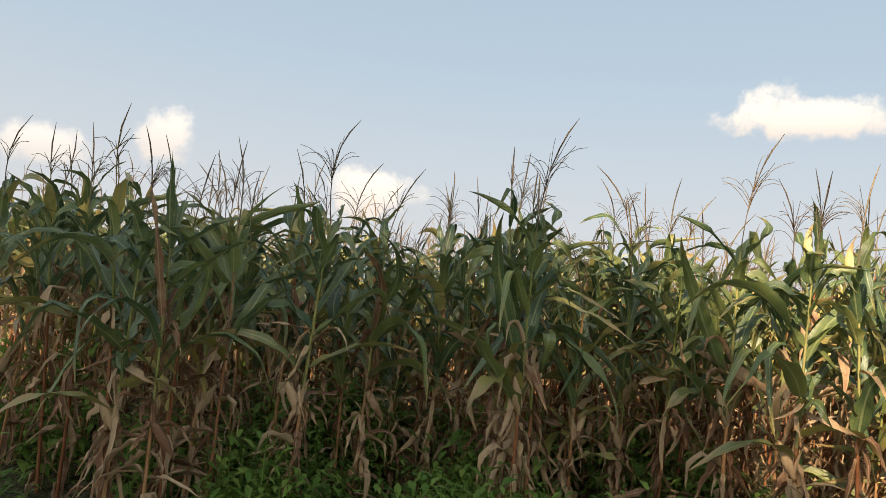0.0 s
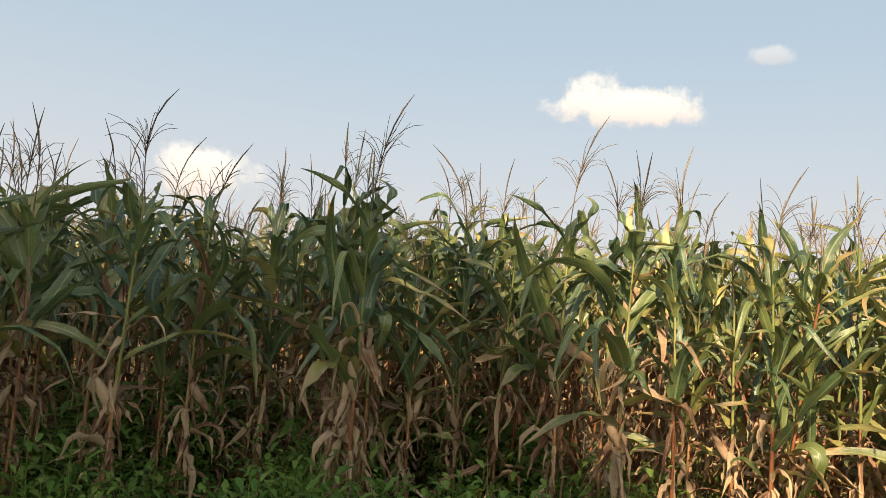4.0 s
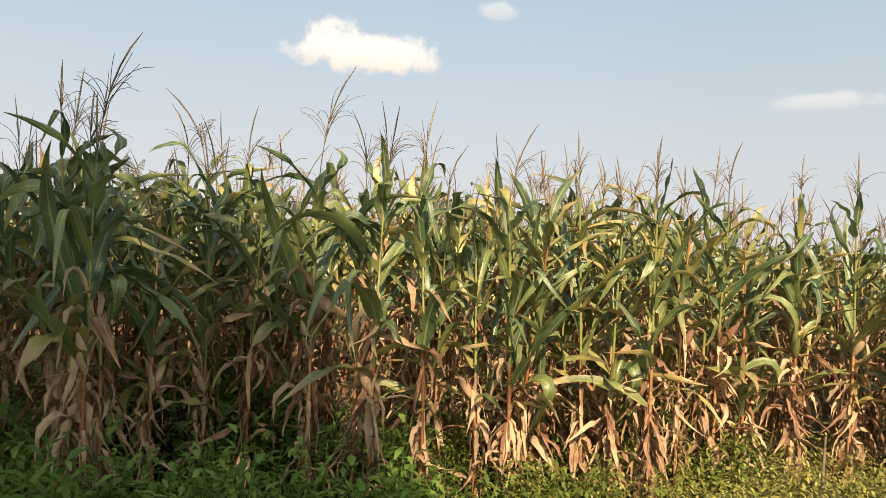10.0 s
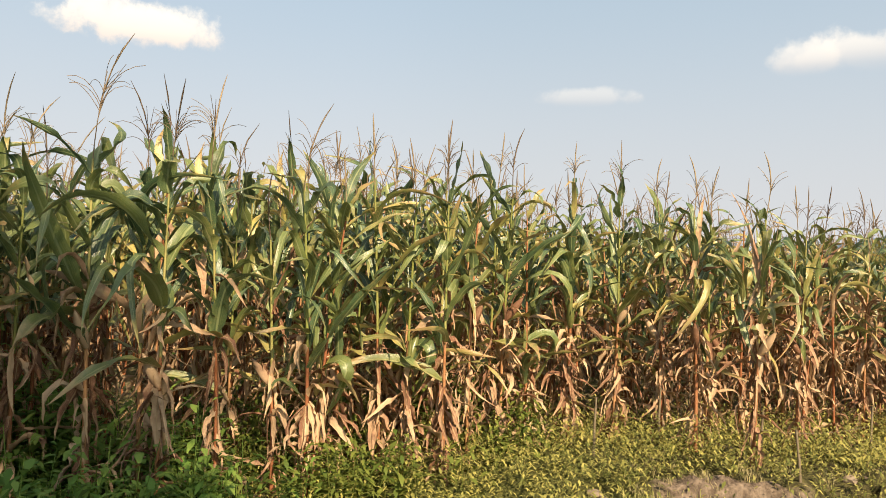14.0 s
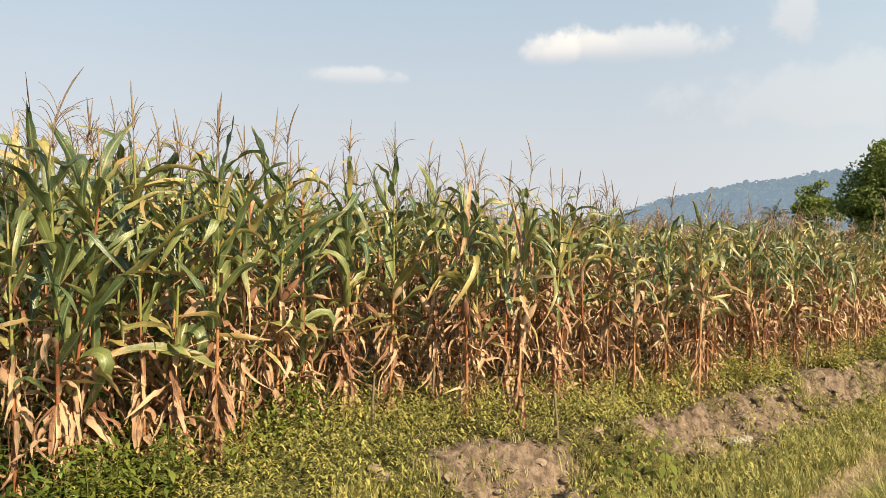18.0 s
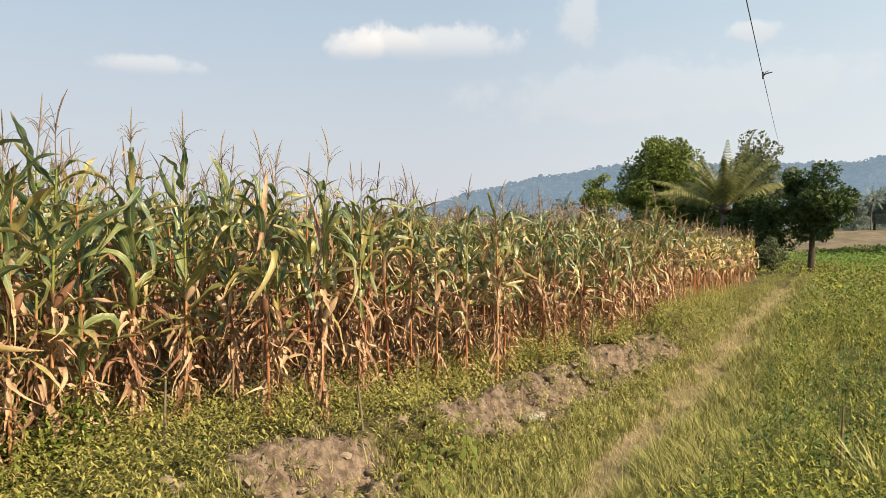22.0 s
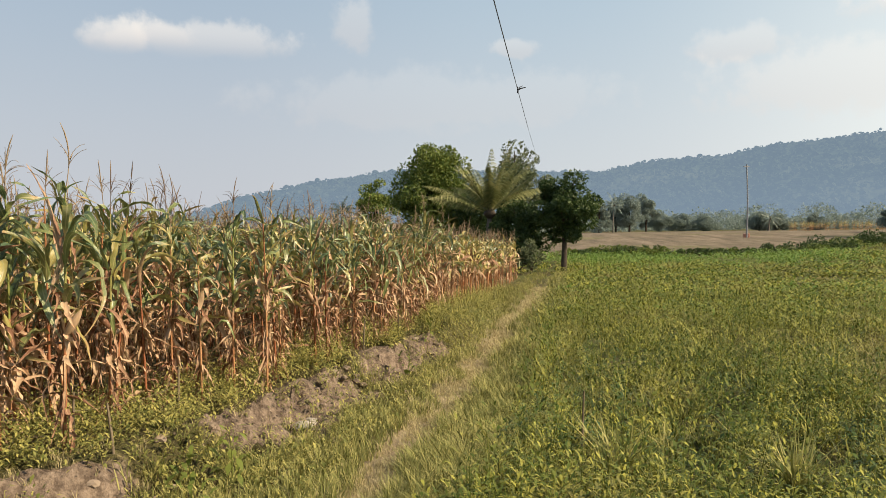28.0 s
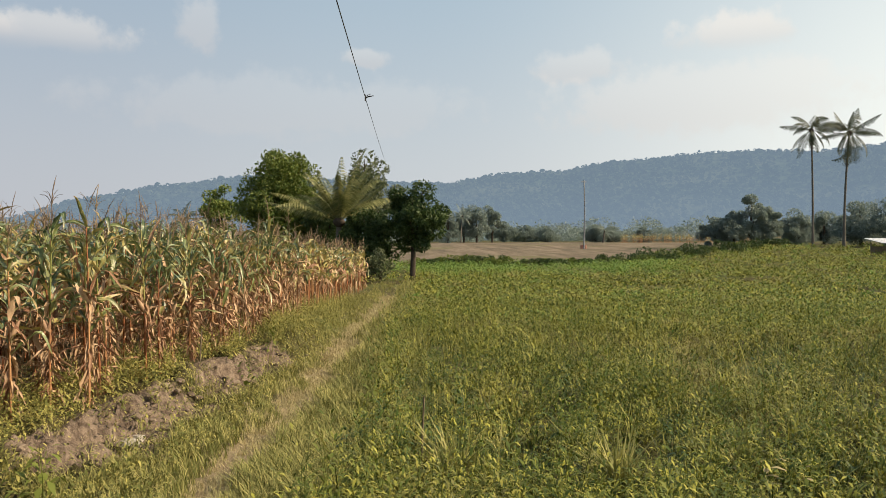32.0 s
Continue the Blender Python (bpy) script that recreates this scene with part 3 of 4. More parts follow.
        if tired:             # a long fading leaf that sags outwards
            rise, droop, crease, soft = r.uniform(10, 45), r.uniform(30, 90), r.uniform(0.3, 0.6), 0.4
        V, F, U = corn_blade(r, z, az, length, width, rise, droop, crease, seg, r.normal(0, 1.1), r.uniform(0.1, 0.6), r.uniform(0.08, 0.34), cols, sweep=r.normal(0, 0.65), ruffle=0.15, soft=soft)
        mat = FADING if tired or r.rand() < 0.55 - 0.5 * lush else GREEN
        if g < 0.45 and r.rand() < 0.26 - 0.1 * lush:
            mat = DRY
        rows.append(("leaf", (V + at(z), F, U), mat))
    if fine and r.rand() < 0.8:
        z = top * r.uniform(0.40, 0.52)
        az = plane + r.uniform(-0.5, 0.5)
        s = np.linspace(0, 1, 9)
        hang = r.uniform(0.5, 1.0) if r.rand() < 0.7 else -0.6
        d = np.array([np.cos(az) * 0.42, np.sin(az) * 0.42, hang])
        d /= np.linalg.norm(d)
        c = at(z) + [0, 0, z] + s[:, None] * d * 0.22
        husk = [(*tube(c, 0.028 * np.sin(np.pi * np.clip(s * 0.86 + 0.12, 0, 1)) + 0.002, 7), 0)]
        for k in range(3):
            V, F, U = corn_blade(r, 0.02, az + k * 2.1, 0.2, 0.03, 80, 60, 0.8, 7, 0, 0.2, 0.3, 3, 0.02, ruffle=0.1)
            husk.append((V + c[1] - [0, 0, 0.02], F, U, 0))
        rows.append(("ear", joined(husk)[:3], DRY if dry_to > 0.4 or r.rand() < 0.4 else FADING))
        silk = joined([(*tube(c[-1] + np.array([[0, 0, -0.01], [0.012 * np.cos(k), 0.012 * np.sin(k), 0.02], [0.03 * np.cos(k), 0.03 * np.sin(k), 0.008]]), [0.002, 0.002, 0.001], 3), 0) for k in range(5)])
        rows.append(("silk", silk[:3], STALK_D))
    if tassel > 0 and (fine or r.rand() < 0.85):
        V, F, U = corn_tassel(r, at(top) + [0, 0, top], tassel * r.uniform(0.8, 1.2), fine, 1.0 if fine else 1.2 if detail else 1.7)
        rows.append(("tassel", (V, F, U), TASSEL))
    return rows


def corn_plant(seed, tall, dry_to, lush, label, tassel=0.5):
    root = tagged(new("corn_plant"), label, "corn plant", "corn plants along the field edge")
    ear = None
    for name, (V, F, U), mat in corn_parts(seed, tall, dry_to, 2, lush, tassel):
        ob = quads(name, V, F, [NEAR_LEAF[mat]], None, U, True, ear if name == "silk" else root)
        ear = ob if name == "ear" else ear
    return root


def corn_proto(seed, tall, dry_to, detail, lush=0.0, tassel=0.5, inner=False):
    """One plant of the joined crop; inner plants stand deep in the rows, with their rags stripped."""
    return joined([(*g, mat) for name, g, mat in corn_parts(seed, tall, dry_to, detail, lush, tassel) if not (inner and name == "dry_leaf")])


def set_pose(x, y, turn, size, lean=(0.0, 0.0), sink=0.01):
    m = Matrix.Translation((x, y, float(height(x, y)) - sink)) @ Matrix.Shear("XY", 4, lean) @ Matrix.Rotation(turn, 4, "Z") @ Matrix.Scale(size, 4)
    return m


TALL_LABEL = "tall dark green corn plant with dried lower leaves and open tassel"
DRY_LABEL = "ripening corn plant, yellow-green above, dried tan leaves below"
GREEN_LABEL = "green corn plant with brown dried leaves hanging low on its stalk"
R = np.random.RandomState(11)
TALL = [corn_plant(100 + k, 1.96, R.uniform(0.54, 0.66), 0.9, TALL_LABEL, 0.52) for k in range(8)]
RIPE = [corn_plant(200 + k, 1.74, R.uniform(0.44, 0.66), 0.3, DRY_LABEL, 0.44) for k in range(10)]
GREENER = [corn_plant(220 + k, 1.78, R.uniform(0.30, 0.46), 0.7, GREEN_LABEL, 0.44) for k in range(7)]
BOLD = [corn_plant(240 + k, 1.94, R.uniform(0.50, 0.58), 1.6, TALL_LABEL, 0.55) for k in range(4)]
used = set()


def vigour(x, y):
    """The plants grow taller towards the shaded corner."""
    az = math.degrees(math.atan2(-x, y))
    return 1.0 + 0.11 * float(smoothstep(72, 82, az)) - 0.04 * float(smoothstep(104, 114, az)) - 0.10 * float(smoothstep(3.0, 7.5, y))


def put_corn(bank, x, y, size=1.0, lean=(0, 0)):
    size *= vigour(x, y)
    ob = bank[R.randint(len(bank))]
    m = set_pose(x, y, R.uniform(0, 6.28), size, lean)
    if ob in used:
        copy_thing(ob, m)
    else:
        used.add(ob)
        ob.matrix_basis = m


# plants that stand out along the edge: heading, distance from the standing point, size
STAND_OUT = [(99.6, 4.15, 1.05, 0), (101.0, 4.35, 1.02, 0), (98.2, 4.4, 1.0, 0), (100.0, 4.6, 1.02, 0), (79.5, 4.35, 0.96, 0), (84.1, 4.6, 0.94, 0), (80.6, 4.6, 0.94, 0), (116.6, 4.3, 0.97, 0), (111.6, 4.7, 0.96, 0), (113.0, 4.9, 0.95, 0),
             (126.8, 4.1, 0.92, 0), (129.5, 4.2, 0.92, 0), (124.0, 4.7, 0.92, 0), (106.0, 5.1, 0.98, 0), (91.5, 5.0, 0.96, 0), (88.5, 4.9, 0.93, 0),
             (69.0, 4.45, 1.02, 1), (67.4, 4.7, 1.02, 1), (58.5, 4.65, 1.0, 1), (61.5, 4.75, 1.0, 1), (48.7, 5.5, 1.02, 1), (39.4, 5.5, 1.02, 1), (35.6, 5.25, 1.0, 1), (54.0, 5.2, 1.0, 1), (28.2, 6.9, 1.0, 1), (21.6, 7.1, 1.0, 1)]
for az, d, size, ripe, bold in [(*row, k in (0, 4, 5, 7, 8, 11)) for k, row in enumerate(STAND_OUT)]:
    p = heading(az) * d
    size *= 1.05 / vigour(p.x, p.y) if not ripe else 1.0
    put_corn(BOLD if bold else GREENER if ripe and az > 45 else RIPE if ripe else TALL, p.x, p.y, size, (R.normal(0, 0.02), R.normal(0, 0.03)))
# the edge rows as single plants, then the field as one sheet of plants
front = []
field = []
for depth in [*np.arange(0.0, 6.0, 0.52), *np.arange(6.24, 60.0, 0.62)]:
    y = -13.0
    while y < 62:
        y += R.uniform(0.17, 0.33) * (1.0 if depth < 6 else 1.3)
        jx, jy = R.normal(0, 0.07), R.normal(0, 0.03)
        x = edge_x(y) - 0.08 - depth + jx
        if y > 31 and x > -9 - (y - 31) * 0.2:
            continue
        d, az = math.hypot(x, y), math.degrees(math.atan2(-x, y))
        if az > 138 or az < 0 or (depth > 26 and az > 50) or (y < -9 and depth > 5):
            continue
        if depth > 9 and R.rand() < (0.35 if d < 32 else 0.55):
            continue
        if depth < 1.2 and az > 76 and R.rand() < (0.8 if az < 114 else 0.5):
            continue
        if not (depth < 1.2 and az > 114) and depth < (0.6 if az < 80 else 2.0) and y < 15.5 and az < 131:
            front.append((x, y + jy))
        else:
            field.append((x, y + jy, d, az, depth))
for x, y in front:
    az = math.degrees(math.atan2(-x, y))
    shady = az > 76 + R.normal(0, 3)
    put_corn(TALL if shady and R.rand() < 0.5 else GREENER if R.rand() < 0.8 * float(smoothstep(34, 60, az)) else RIPE, x, y, R.uniform(0.86, 1.0) if shady else R.uniform(0.88, 1.06), (R.normal(0, 0.04), R.normal(0, 0.04)))

MID = [corn_proto(300 + k, 1.74, R.uniform(0.46, 0.62), 1, 0.15, 0.45) for k in range(9)] + [corn_proto(320 + k, 1.86, 0.62, 1, 0.8, 0.46) for k in range(5)]
MID += [corn_proto(360 + k, 1.76, 0.52, 1, 0.1, 0.46, True) for k in range(9)]
LOW = [corn_proto(340 + k, 1.64, R.uniform(0.48, 0.58), 0, -0.5, 0.42) for k in range(8)] + [corn_proto(380 + k, 1.64, 0.55, 0, -0.7, 0.42, True) for k in range(8)]
mid, low = [], []
for x, y, d, az, depth in field:
    z = float(height(x, y)) - 0.01
    if d < 14:
        k = R.randint(14, 23) if depth > 3.2 else R.randint(9, 14) if R.rand() < 0.75 * float(smoothstep(40, 70, az)) else R.randint(0, 9)
        mid.append((k, x, y, z, R.uniform(0, 6.28), R.uniform(0.88, 1.06) * vigour(x, y), R.normal(0, 0.05), R.normal(0, 0.05)))
    else:
        low.append((R.randint(8) + 8 * (depth > 2.0), x, y, z, R.uniform(0, 6.28), R.uniform(0.84, 1.02), R.normal(0, 0.05), R.normal(0, 0.05)))
tagged(spread("corn_crop", MID, mid, FIELD_LEAF), "dense inner rows of ripening corn with tassels", "corn crop", kind="stuff")
tagged(spread("far_corn_crop", LOW, low, FIELD_LEAF), "far rows of yellowing corn in the field", "corn crop", kind="stuff")


# ---- trees ----
def leaf_material(name, a, b, translucent=0.25, rough=0.5):
    return plain_material(name, a, b, 0.8, rough, True, translucent, 0)


LEAF_BRIGHT = leaf_material("tree_leaf_bright", (0.095, 0.145, 0.032), (0.20, 0.24, 0.055))
LEAF_DARK = leaf_material("tree_leaf_dark", (0.035, 0.068, 0.022), (0.085, 0.125, 0.04))
LEAF_GREY = leaf_material("tree_leaf_grey", (0.085, 0.11, 0.055), (0.18, 0.205, 0.105))
# far foliage: distance haze is put into the leaf colour, paler and bluer
LEAF_FAR = leaf_material("tree_leaf_painted_haze", (0.19, 0.245, 0.225), (0.29, 0.35, 0.30), 0.38)
PALM_YOUNG = leaf_material("young_palm_leaflet", (0.13, 0.155, 0.055), (0.33, 0.325, 0.14))
PALM_LEAF = leaf_material("palm_leaflet", (0.05, 0.066, 0.034), (0.115, 0.125, 0.065))


def leaf_cloud(r, centres, radii, count, size):
    """Many small folded leaves in uneven clumps: V, F, UV."""
    k = r.randint(0, len(centres), count)
    d = r.normal(size=(count, 3))
    d /= np.linalg.norm(d, axis=1)[:, None]
    rr = r.uniform(0.45, 1.0, count) ** 0.6
    p = np.asarray(centres)[k] + d * (np.asarray(radii)[k] * rr)[:, None] * [1, 1, 0.8]
    a = r.normal(size=(count, 3)) + d * 0.6
    a /= np.linalg.norm(a, axis=1)[:, None]
    b = np.cross(a, r.normal(size=(count, 3)))
    b /= np.linalg.norm(b, axis=1)[:, None] + 1e-9
    L = size * r.uniform(0.6, 1.4, count)[:, None]
    n = np.cross(a, b)
    V = np.stack([p - a * L * 0.5, p + b * L * 0.24 + n * L * 0.08, p + a * L * 0.5 - n * L * 0.08, p - b * L * 0.24 + n * L * 0.08], 1).reshape(-1, 3)
    F = np.arange(count * 4).reshape(-1, 4)
    return V, F, np.zeros((count * 4, 2))


def leafy_tree(name, x, y, tall, crown_w, crown_from, mat, label, seed, leaves=9000, size=0.2, trunk_r=0.14, clumps=38, lean=0.0, group=""):
    r = np.random.RandomState(seed)
    z0 = float(height(x, y))
    root = tagged(new(name), label, "tree", group)
    root.location = (x, y, z0 - 0.03)
    top = tall * 0.8
    s = np.linspace(0, 1, 8)
    line = np.stack([lean * s ** 2 + 0.06 * np.sin(s * 5), 0.05 * np.sin(s * 4), s * top], -1)
    quads("trunk", *tube(line, trunk_r * (1.25 - s) + 0.02, 8)[:2], [BARK], parent=root)
    mid, half = (tall + crown_from) / 2, (tall - crown_from) / 2
    centres, radii = [], []
    for k in range(clumps):
        d = r.normal(size=3)
        d /= np.linalg.norm(d)
        q = r.uniform(0.35, 0.95)
        bulge = 1.0 - 0.25 * max(0.0, d[2])
        c = np.array([lean * 0.8 + d[0] * q * crown_w / 2 * bulge, d[1] * q * crown_w / 2 * bulge, mid + d[2] * q * half])
        centres.append(c)
        radii.append(crown_w * r.uniform(0.11, 0.21))
        if k % 4 == 0:
            z = crown_from * 0.9 + (c[2] - crown_from) * 0.4 if c[2] > crown_from else crown_from * 0.85
            z = min(max(z, crown_from * 0.6), top * 0.95)
            a = np.array([np.interp(z, line[:, 2], line[:, 0]), np.interp(z, line[:, 2], line[:, 1]), z])
            b = np.linspace(0, 1, 5)[:, None]
            quads("limb", *tube(a + (c - a) * b + [0, 0, 0.12] * np.sin(b * 3.14), np.linspace(trunk_r * 0.45, 0.02, 5), 5)[:2], [BARK], parent=root)
    V, F, U = leaf_cloud(r, centres, radii, leaves, size)
    quads("crown", V, F, [mat], smooth=False, parent=root)
    return root


def palm_tree(x, y, tall, span, label, seed, fronds=17, lean=0.4, trunk_r=0.16, hang=1.0, mat=None, group="", sag=(35, 85), leaflet=0.2):
    r = np.random.RandomState(seed)
    root = tagged(new("coconut_palm"), label, "palm tree", group)
    root.location = (x, y, float(height(x, y)) - 0.03)
    s = np.linspace(0, 1, 14)
    line = np.stack([lean * s ** 2, 0.2 * lean * s, s * tall], -1)
    rad = trunk_r * (1.15 - 0.45 * s + 0.5 * np.exp(-s * 14)) * (1 + 0.05 * (np.arange(14) % 2))
    quads("trunk", *tube(line, rad, 8)[:2], [PALM_BARK], parent=root)
    head = line[-1]
    c = head + np.stack([0 * np.arange(6), 0 * np.arange(6), np.array([-0.28, -0.12, 0.0, 0.12, 0.26, 0.4])], -1) * span / 4
    quads("crown_heart", *tube(c, np.array([0.14, 0.30, 0.36, 0.30, 0.18, 0.03]) * span / 4, 7)[:2], [BARK], parent=root)
    for k in range(fronds):
        a = k * 2.4 + r.normal(0, 0.2)
        q = k / (fronds - 1)
        rise, droop = 80 - 122 * q * hang + r.normal(0, 10), r.uniform(*sag)
        L = span * r.uniform(0.65, 1.12)
        t = np.linspace(0, 1, 12)
        th = np.radians(rise - droop * t ** 1.4)
        o, u = np.cumsum(np.cos(th)) * L / 12, np.cumsum(np.sin(th)) * L / 12
        c = head + np.stack([np.cos(a) * o, np.sin(a) * o, u], -1)
        bits = [tube(c, np.linspace(0.035, 0.008, 12), 4)]
        side0 = np.array([-np.sin(a), np.cos(a), 0])
        for e in np.linspace(0.12, 1.0, 36):
            p = np.array([np.interp(e, t, c[:, j]) for j in range(3)])
            j = min(int(e * 11), 10)
            tan = c[j + 1] - c[j]
            tan /= np.linalg.norm(tan)
            for sg in (-1, 1):
                l = L * leaflet * math.sin(math.pi * (0.15 + 0.8 * e)) * r.uniform(0.8, 1.15)
                d = side0 * sg * 0.75 + tan * 0.55 + np.array([0, 0, -0.55 - 0.3 * r.rand()])
                d /= np.linalg.norm(d)
                g = np.stack([p, p + d * l * 0.5 + [0, 0, 0.03], p + d * l - [0, 0, 0.10 * l]])
                bits.append(ribbon(g, np.repeat(tan[None], 3, 0), np.array([0.020, 0.034, 0.008]) * span / 2.4, 0, 2))
        V, F, U, _ = joined([(*b, 0) for b in bits])
        quads("frond", V, F, [mat or PALM_LEAF], smooth=False, parent=root)
    return root


def polar(az, d):
    p = heading(az) * d
    return p.x, p.y


leafy_tree("jackfruit_tree", *polar(-1.6, 37.0), 4.9, 3.3, 1.5, LEAF_DARK, "round dark green tree with short bare trunk beside the path", 1, 11000, 0.19, 0.11, lean=0.1)
leafy_tree("shade_tree", *polar(1.7, 39.0), 3.7, 3.4, 0.2, LEAF_DARK, "low dark dense bushy tree beside the corn", 2, 9000, 0.19, 0.1)
leafy_tree("broadleaf_tree", *polar(8.2, 45.0), 7.6, 5.3, 0.3, LEAF_BRIGHT, "tall bright green broadleaf tree behind the corn", 3, 34000, 0.21, 0.2, 120)
leafy_tree("grey_green_tree", *polar(1.9, 44.0), 7.1, 4.4, 1.5, LEAF_GREY, "greyish green open-crowned tree behind the palm", 4, 9000, 0.2, 0.14, 46)
leafy_tree("undergrowth_tree", *polar(4.6, 42.5), 4.9, 3.8, 0.2, LEAF_DARK, "dark shrubby undergrowth below the palm", 14, 6000, 0.2, 0.08)
palm_tree(*polar(4.1, 39.5), 3.0, 3.8, "young coconut palm with upright yellow-green fronds", 5, 34, 0.1, 0.17, 0.36, PALM_YOUNG, sag=(5, 50), leaflet=0.13)
leafy_tree("roadside_bush", *polar(0.9, 33.5), 1.7, 1.5, 0.1, LEAF_GREY, "straggly grey-green bush at the end of the corn", 16, 1600, 0.13, 0.04, 16)
leafy_tree("small_tree", *polar(12.6, 85.0), 8.0, 4.8, 2.0, LEAF_BRIGHT, "small light green tree beyond the corn", 6, 5000, 0.35, 0.15)
palm_tree(*polar(-30.5, 115.0), 16.2, 4.3, "tall slim coconut palm standing in the meadow", 7, 22, -0.3, 0.14, 1.2, group="pair of tall palms", sag=(5, 95), leaflet=0.25)
palm_tree(*polar(-32.4, 113.0), 15.4, 4.6, "tall coconut palm with full dense crown", 8, 27, 0.8, 0.15, 1.25, group="pair of tall palms", sag=(5, 95), leaflet=0.25)

# palms that look over the corn
for az, d, h, span, seed in ((96.2, 46, 4.6, 2.6, 41), (93.4, 52, 4.9, 2.4, 42), (73.6, 55, 5.0, 2.4, 43), (15.4, 95, 4.6, 2.6, 44)):
    palm_tree(*polar(az, d), h, span, "distant coconut palm whose crown shows above the corn", seed, 14, 0.3, 0.15, 0.9, group="palms beyond the corn")
# an unseen tree, added behind the path to throw the shade on the corn
leafy_tree("mango_tree", 9.2, -4.88, 12.1, 10.4, 7.6, LEAF_DARK, "broad leafy tree out of view, added to shade the corn", 51, 9200, 0.34, 0.3, 130)
# trees beyond the ploughed field
for k, (az, d, h, w, low) in enumerate(((-4.4, 172, 8.6, 6, 0.2), (-5.6, 178, 8.0, 6, 1.0), (-6.6, 176, 9.4, 6.5, 1.5), (-7.8, 182, 9.0, 6, 1.5), (-8.8, 190, 5.6, 6, 1.0), (-10.3, 195, 4.6, 7, 0.6), (-11.9, 196, 4.0, 7, 0.6),
                                        (-15.6, 175, 4.0, 6, 0.6), (-16.8, 178, 3.4, 5, 0.6), (-19.2, 172, 3.2, 4.5, 0.8), (-24.2, 128, 4.8, 4.6, 0.8), (-25.4, 126, 5.6, 4.6, 1.0), (-26.6, 126, 8.0, 5.6, 2.0), (-27.8, 128, 6.2, 4.8, 1.2),
                                        (-29.4, 132, 5.2, 6, 0.7), (-31.2, 136, 5.6, 6.5, 0.8), (-33.4, 122, 6.4, 7, 1.0), (-35.6, 118, 7.0, 7, 1.0), (-38.0, 118, 7.5, 8, 1.0), (-40.5, 120, 8.0, 9, 1.0))):
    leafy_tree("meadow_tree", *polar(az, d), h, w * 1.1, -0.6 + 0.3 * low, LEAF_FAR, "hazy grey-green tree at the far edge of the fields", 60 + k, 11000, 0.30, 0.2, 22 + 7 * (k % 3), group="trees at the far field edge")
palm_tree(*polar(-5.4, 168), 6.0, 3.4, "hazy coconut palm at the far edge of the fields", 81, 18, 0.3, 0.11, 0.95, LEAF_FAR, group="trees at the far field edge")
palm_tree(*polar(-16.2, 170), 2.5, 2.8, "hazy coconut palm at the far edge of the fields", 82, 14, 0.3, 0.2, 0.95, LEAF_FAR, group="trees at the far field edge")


def far_woods():
    r = np.random.RandomState(91)
    n = 520
    az, d = r.uniform(-60, 30, n), r.uniform(215, 380, n)
    h = r.uniform(2.0, 6.5, n) * (0.7 + 0.5 * np.sin(az * 0.9) ** 2)
    x, y = -np.sin(np.radians(az)) * d, np.cos(np.radians(az)) * d
    c = np.stack([x, y, height(x, y) + h * 0.55], -1)
    V, F, U = leaf_cloud(r, c, h * 0.9, 120000, 0.8)
    V[:, 2] = np.maximum(V[:, 2], 0.2)
    tagged(quads("far_woods", V, F, [LEAF_FAR], smooth=False), "belt of far trees and shrubs below the hill, haze in its colour", "woods", kind="stuff")


far_woods()


def hedge():
    r = np.random.RandomState(92)
    for k in range(30):
        az = -2.6 - 25.5 * (k / 29) + r.normal(0, 0.15)
        d = float(np.interp(az, [-34, -27, -23, -18, -10, 0, 8], [140, 112, 82, 64, 60, 60, 62])) - 1.0 + r.normal(0, 0.6)
        x, y = polar(az, d)
        big = r.uniform(0.5, 1.0) * (1.7 if az < -17 else 1.25 if az > -8 else 0.8) * (1 + 0.006 * max(0, d - 60))
        root = tagged(new("hedge_bush"), "low dark green bush between meadow and ploughed field", "bush", "bushes between the fields")
        root.location = (x, y, float(height(x, y)) - 0.02)
        w = 1.6 * (d / 60)
        c = [np.array([r.uniform(-w, w), r.uniform(-0.6, 0.6), r.uniform(0.15, 0.55) * big]) for _ in range(9)]
        V, F, U = leaf_cloud(r, c, [big * r.uniform(0.25, 0.5) for _ in c], 900, 0.17 * d / 60)
        V[:, 2] = np.maximum(V[:, 2], 0.0)
        quads("foliage", V, F, [LEAF_DARK if k % 3 else LEAF_BRIGHT], smooth=False, parent=root)
        for _ in range(3):
            a = c[r.randint(9)]
            quads("stem", *tube(np.array([[a[0] * 0.8, a[1] * 0.8, 0], a * [0.9, 0.9, 0.5], a]), [0.03, 0.02, 0.01], 4)[:2], [BARK], parent=root)


hedge()

# ---- pole, cable, shed ----
CONCRETE = plain_material("grey_concrete", (0.20, 0.21, 0.225), (0.29, 0.30, 0.315), 4.0, 0.9)
BLACK = plain_material("black_cable_sheath", (0.02, 0.02, 0.022), (0.04, 0.04, 0.04), 20.0, 0.6)
ZINC = plain_material("zinc_sheet", (0.55, 0.57, 0.60), (0.68, 0.70, 0.72), 2.0, 0.35)
PLANK = plain_material("weathered_plank", (0.20, 0.16, 0.12), (0.30, 0.25, 0.19), 8.0, 0.9)
BRICK_RED = plain_material("faded_red_paint", (0.36, 0.16, 0.11), (0.45, 0.24, 0.17), 5.0, 0.8)
CANE = plain_material("grey_cane", (0.13, 0.10, 0.065), (0.22, 0.18, 0.12), 30.0, 0.8)
STONE = plain_material("pale_stone", (0.27, 0.245, 0.205), (0.44, 0.41, 0.355), 25.0, 0.9)
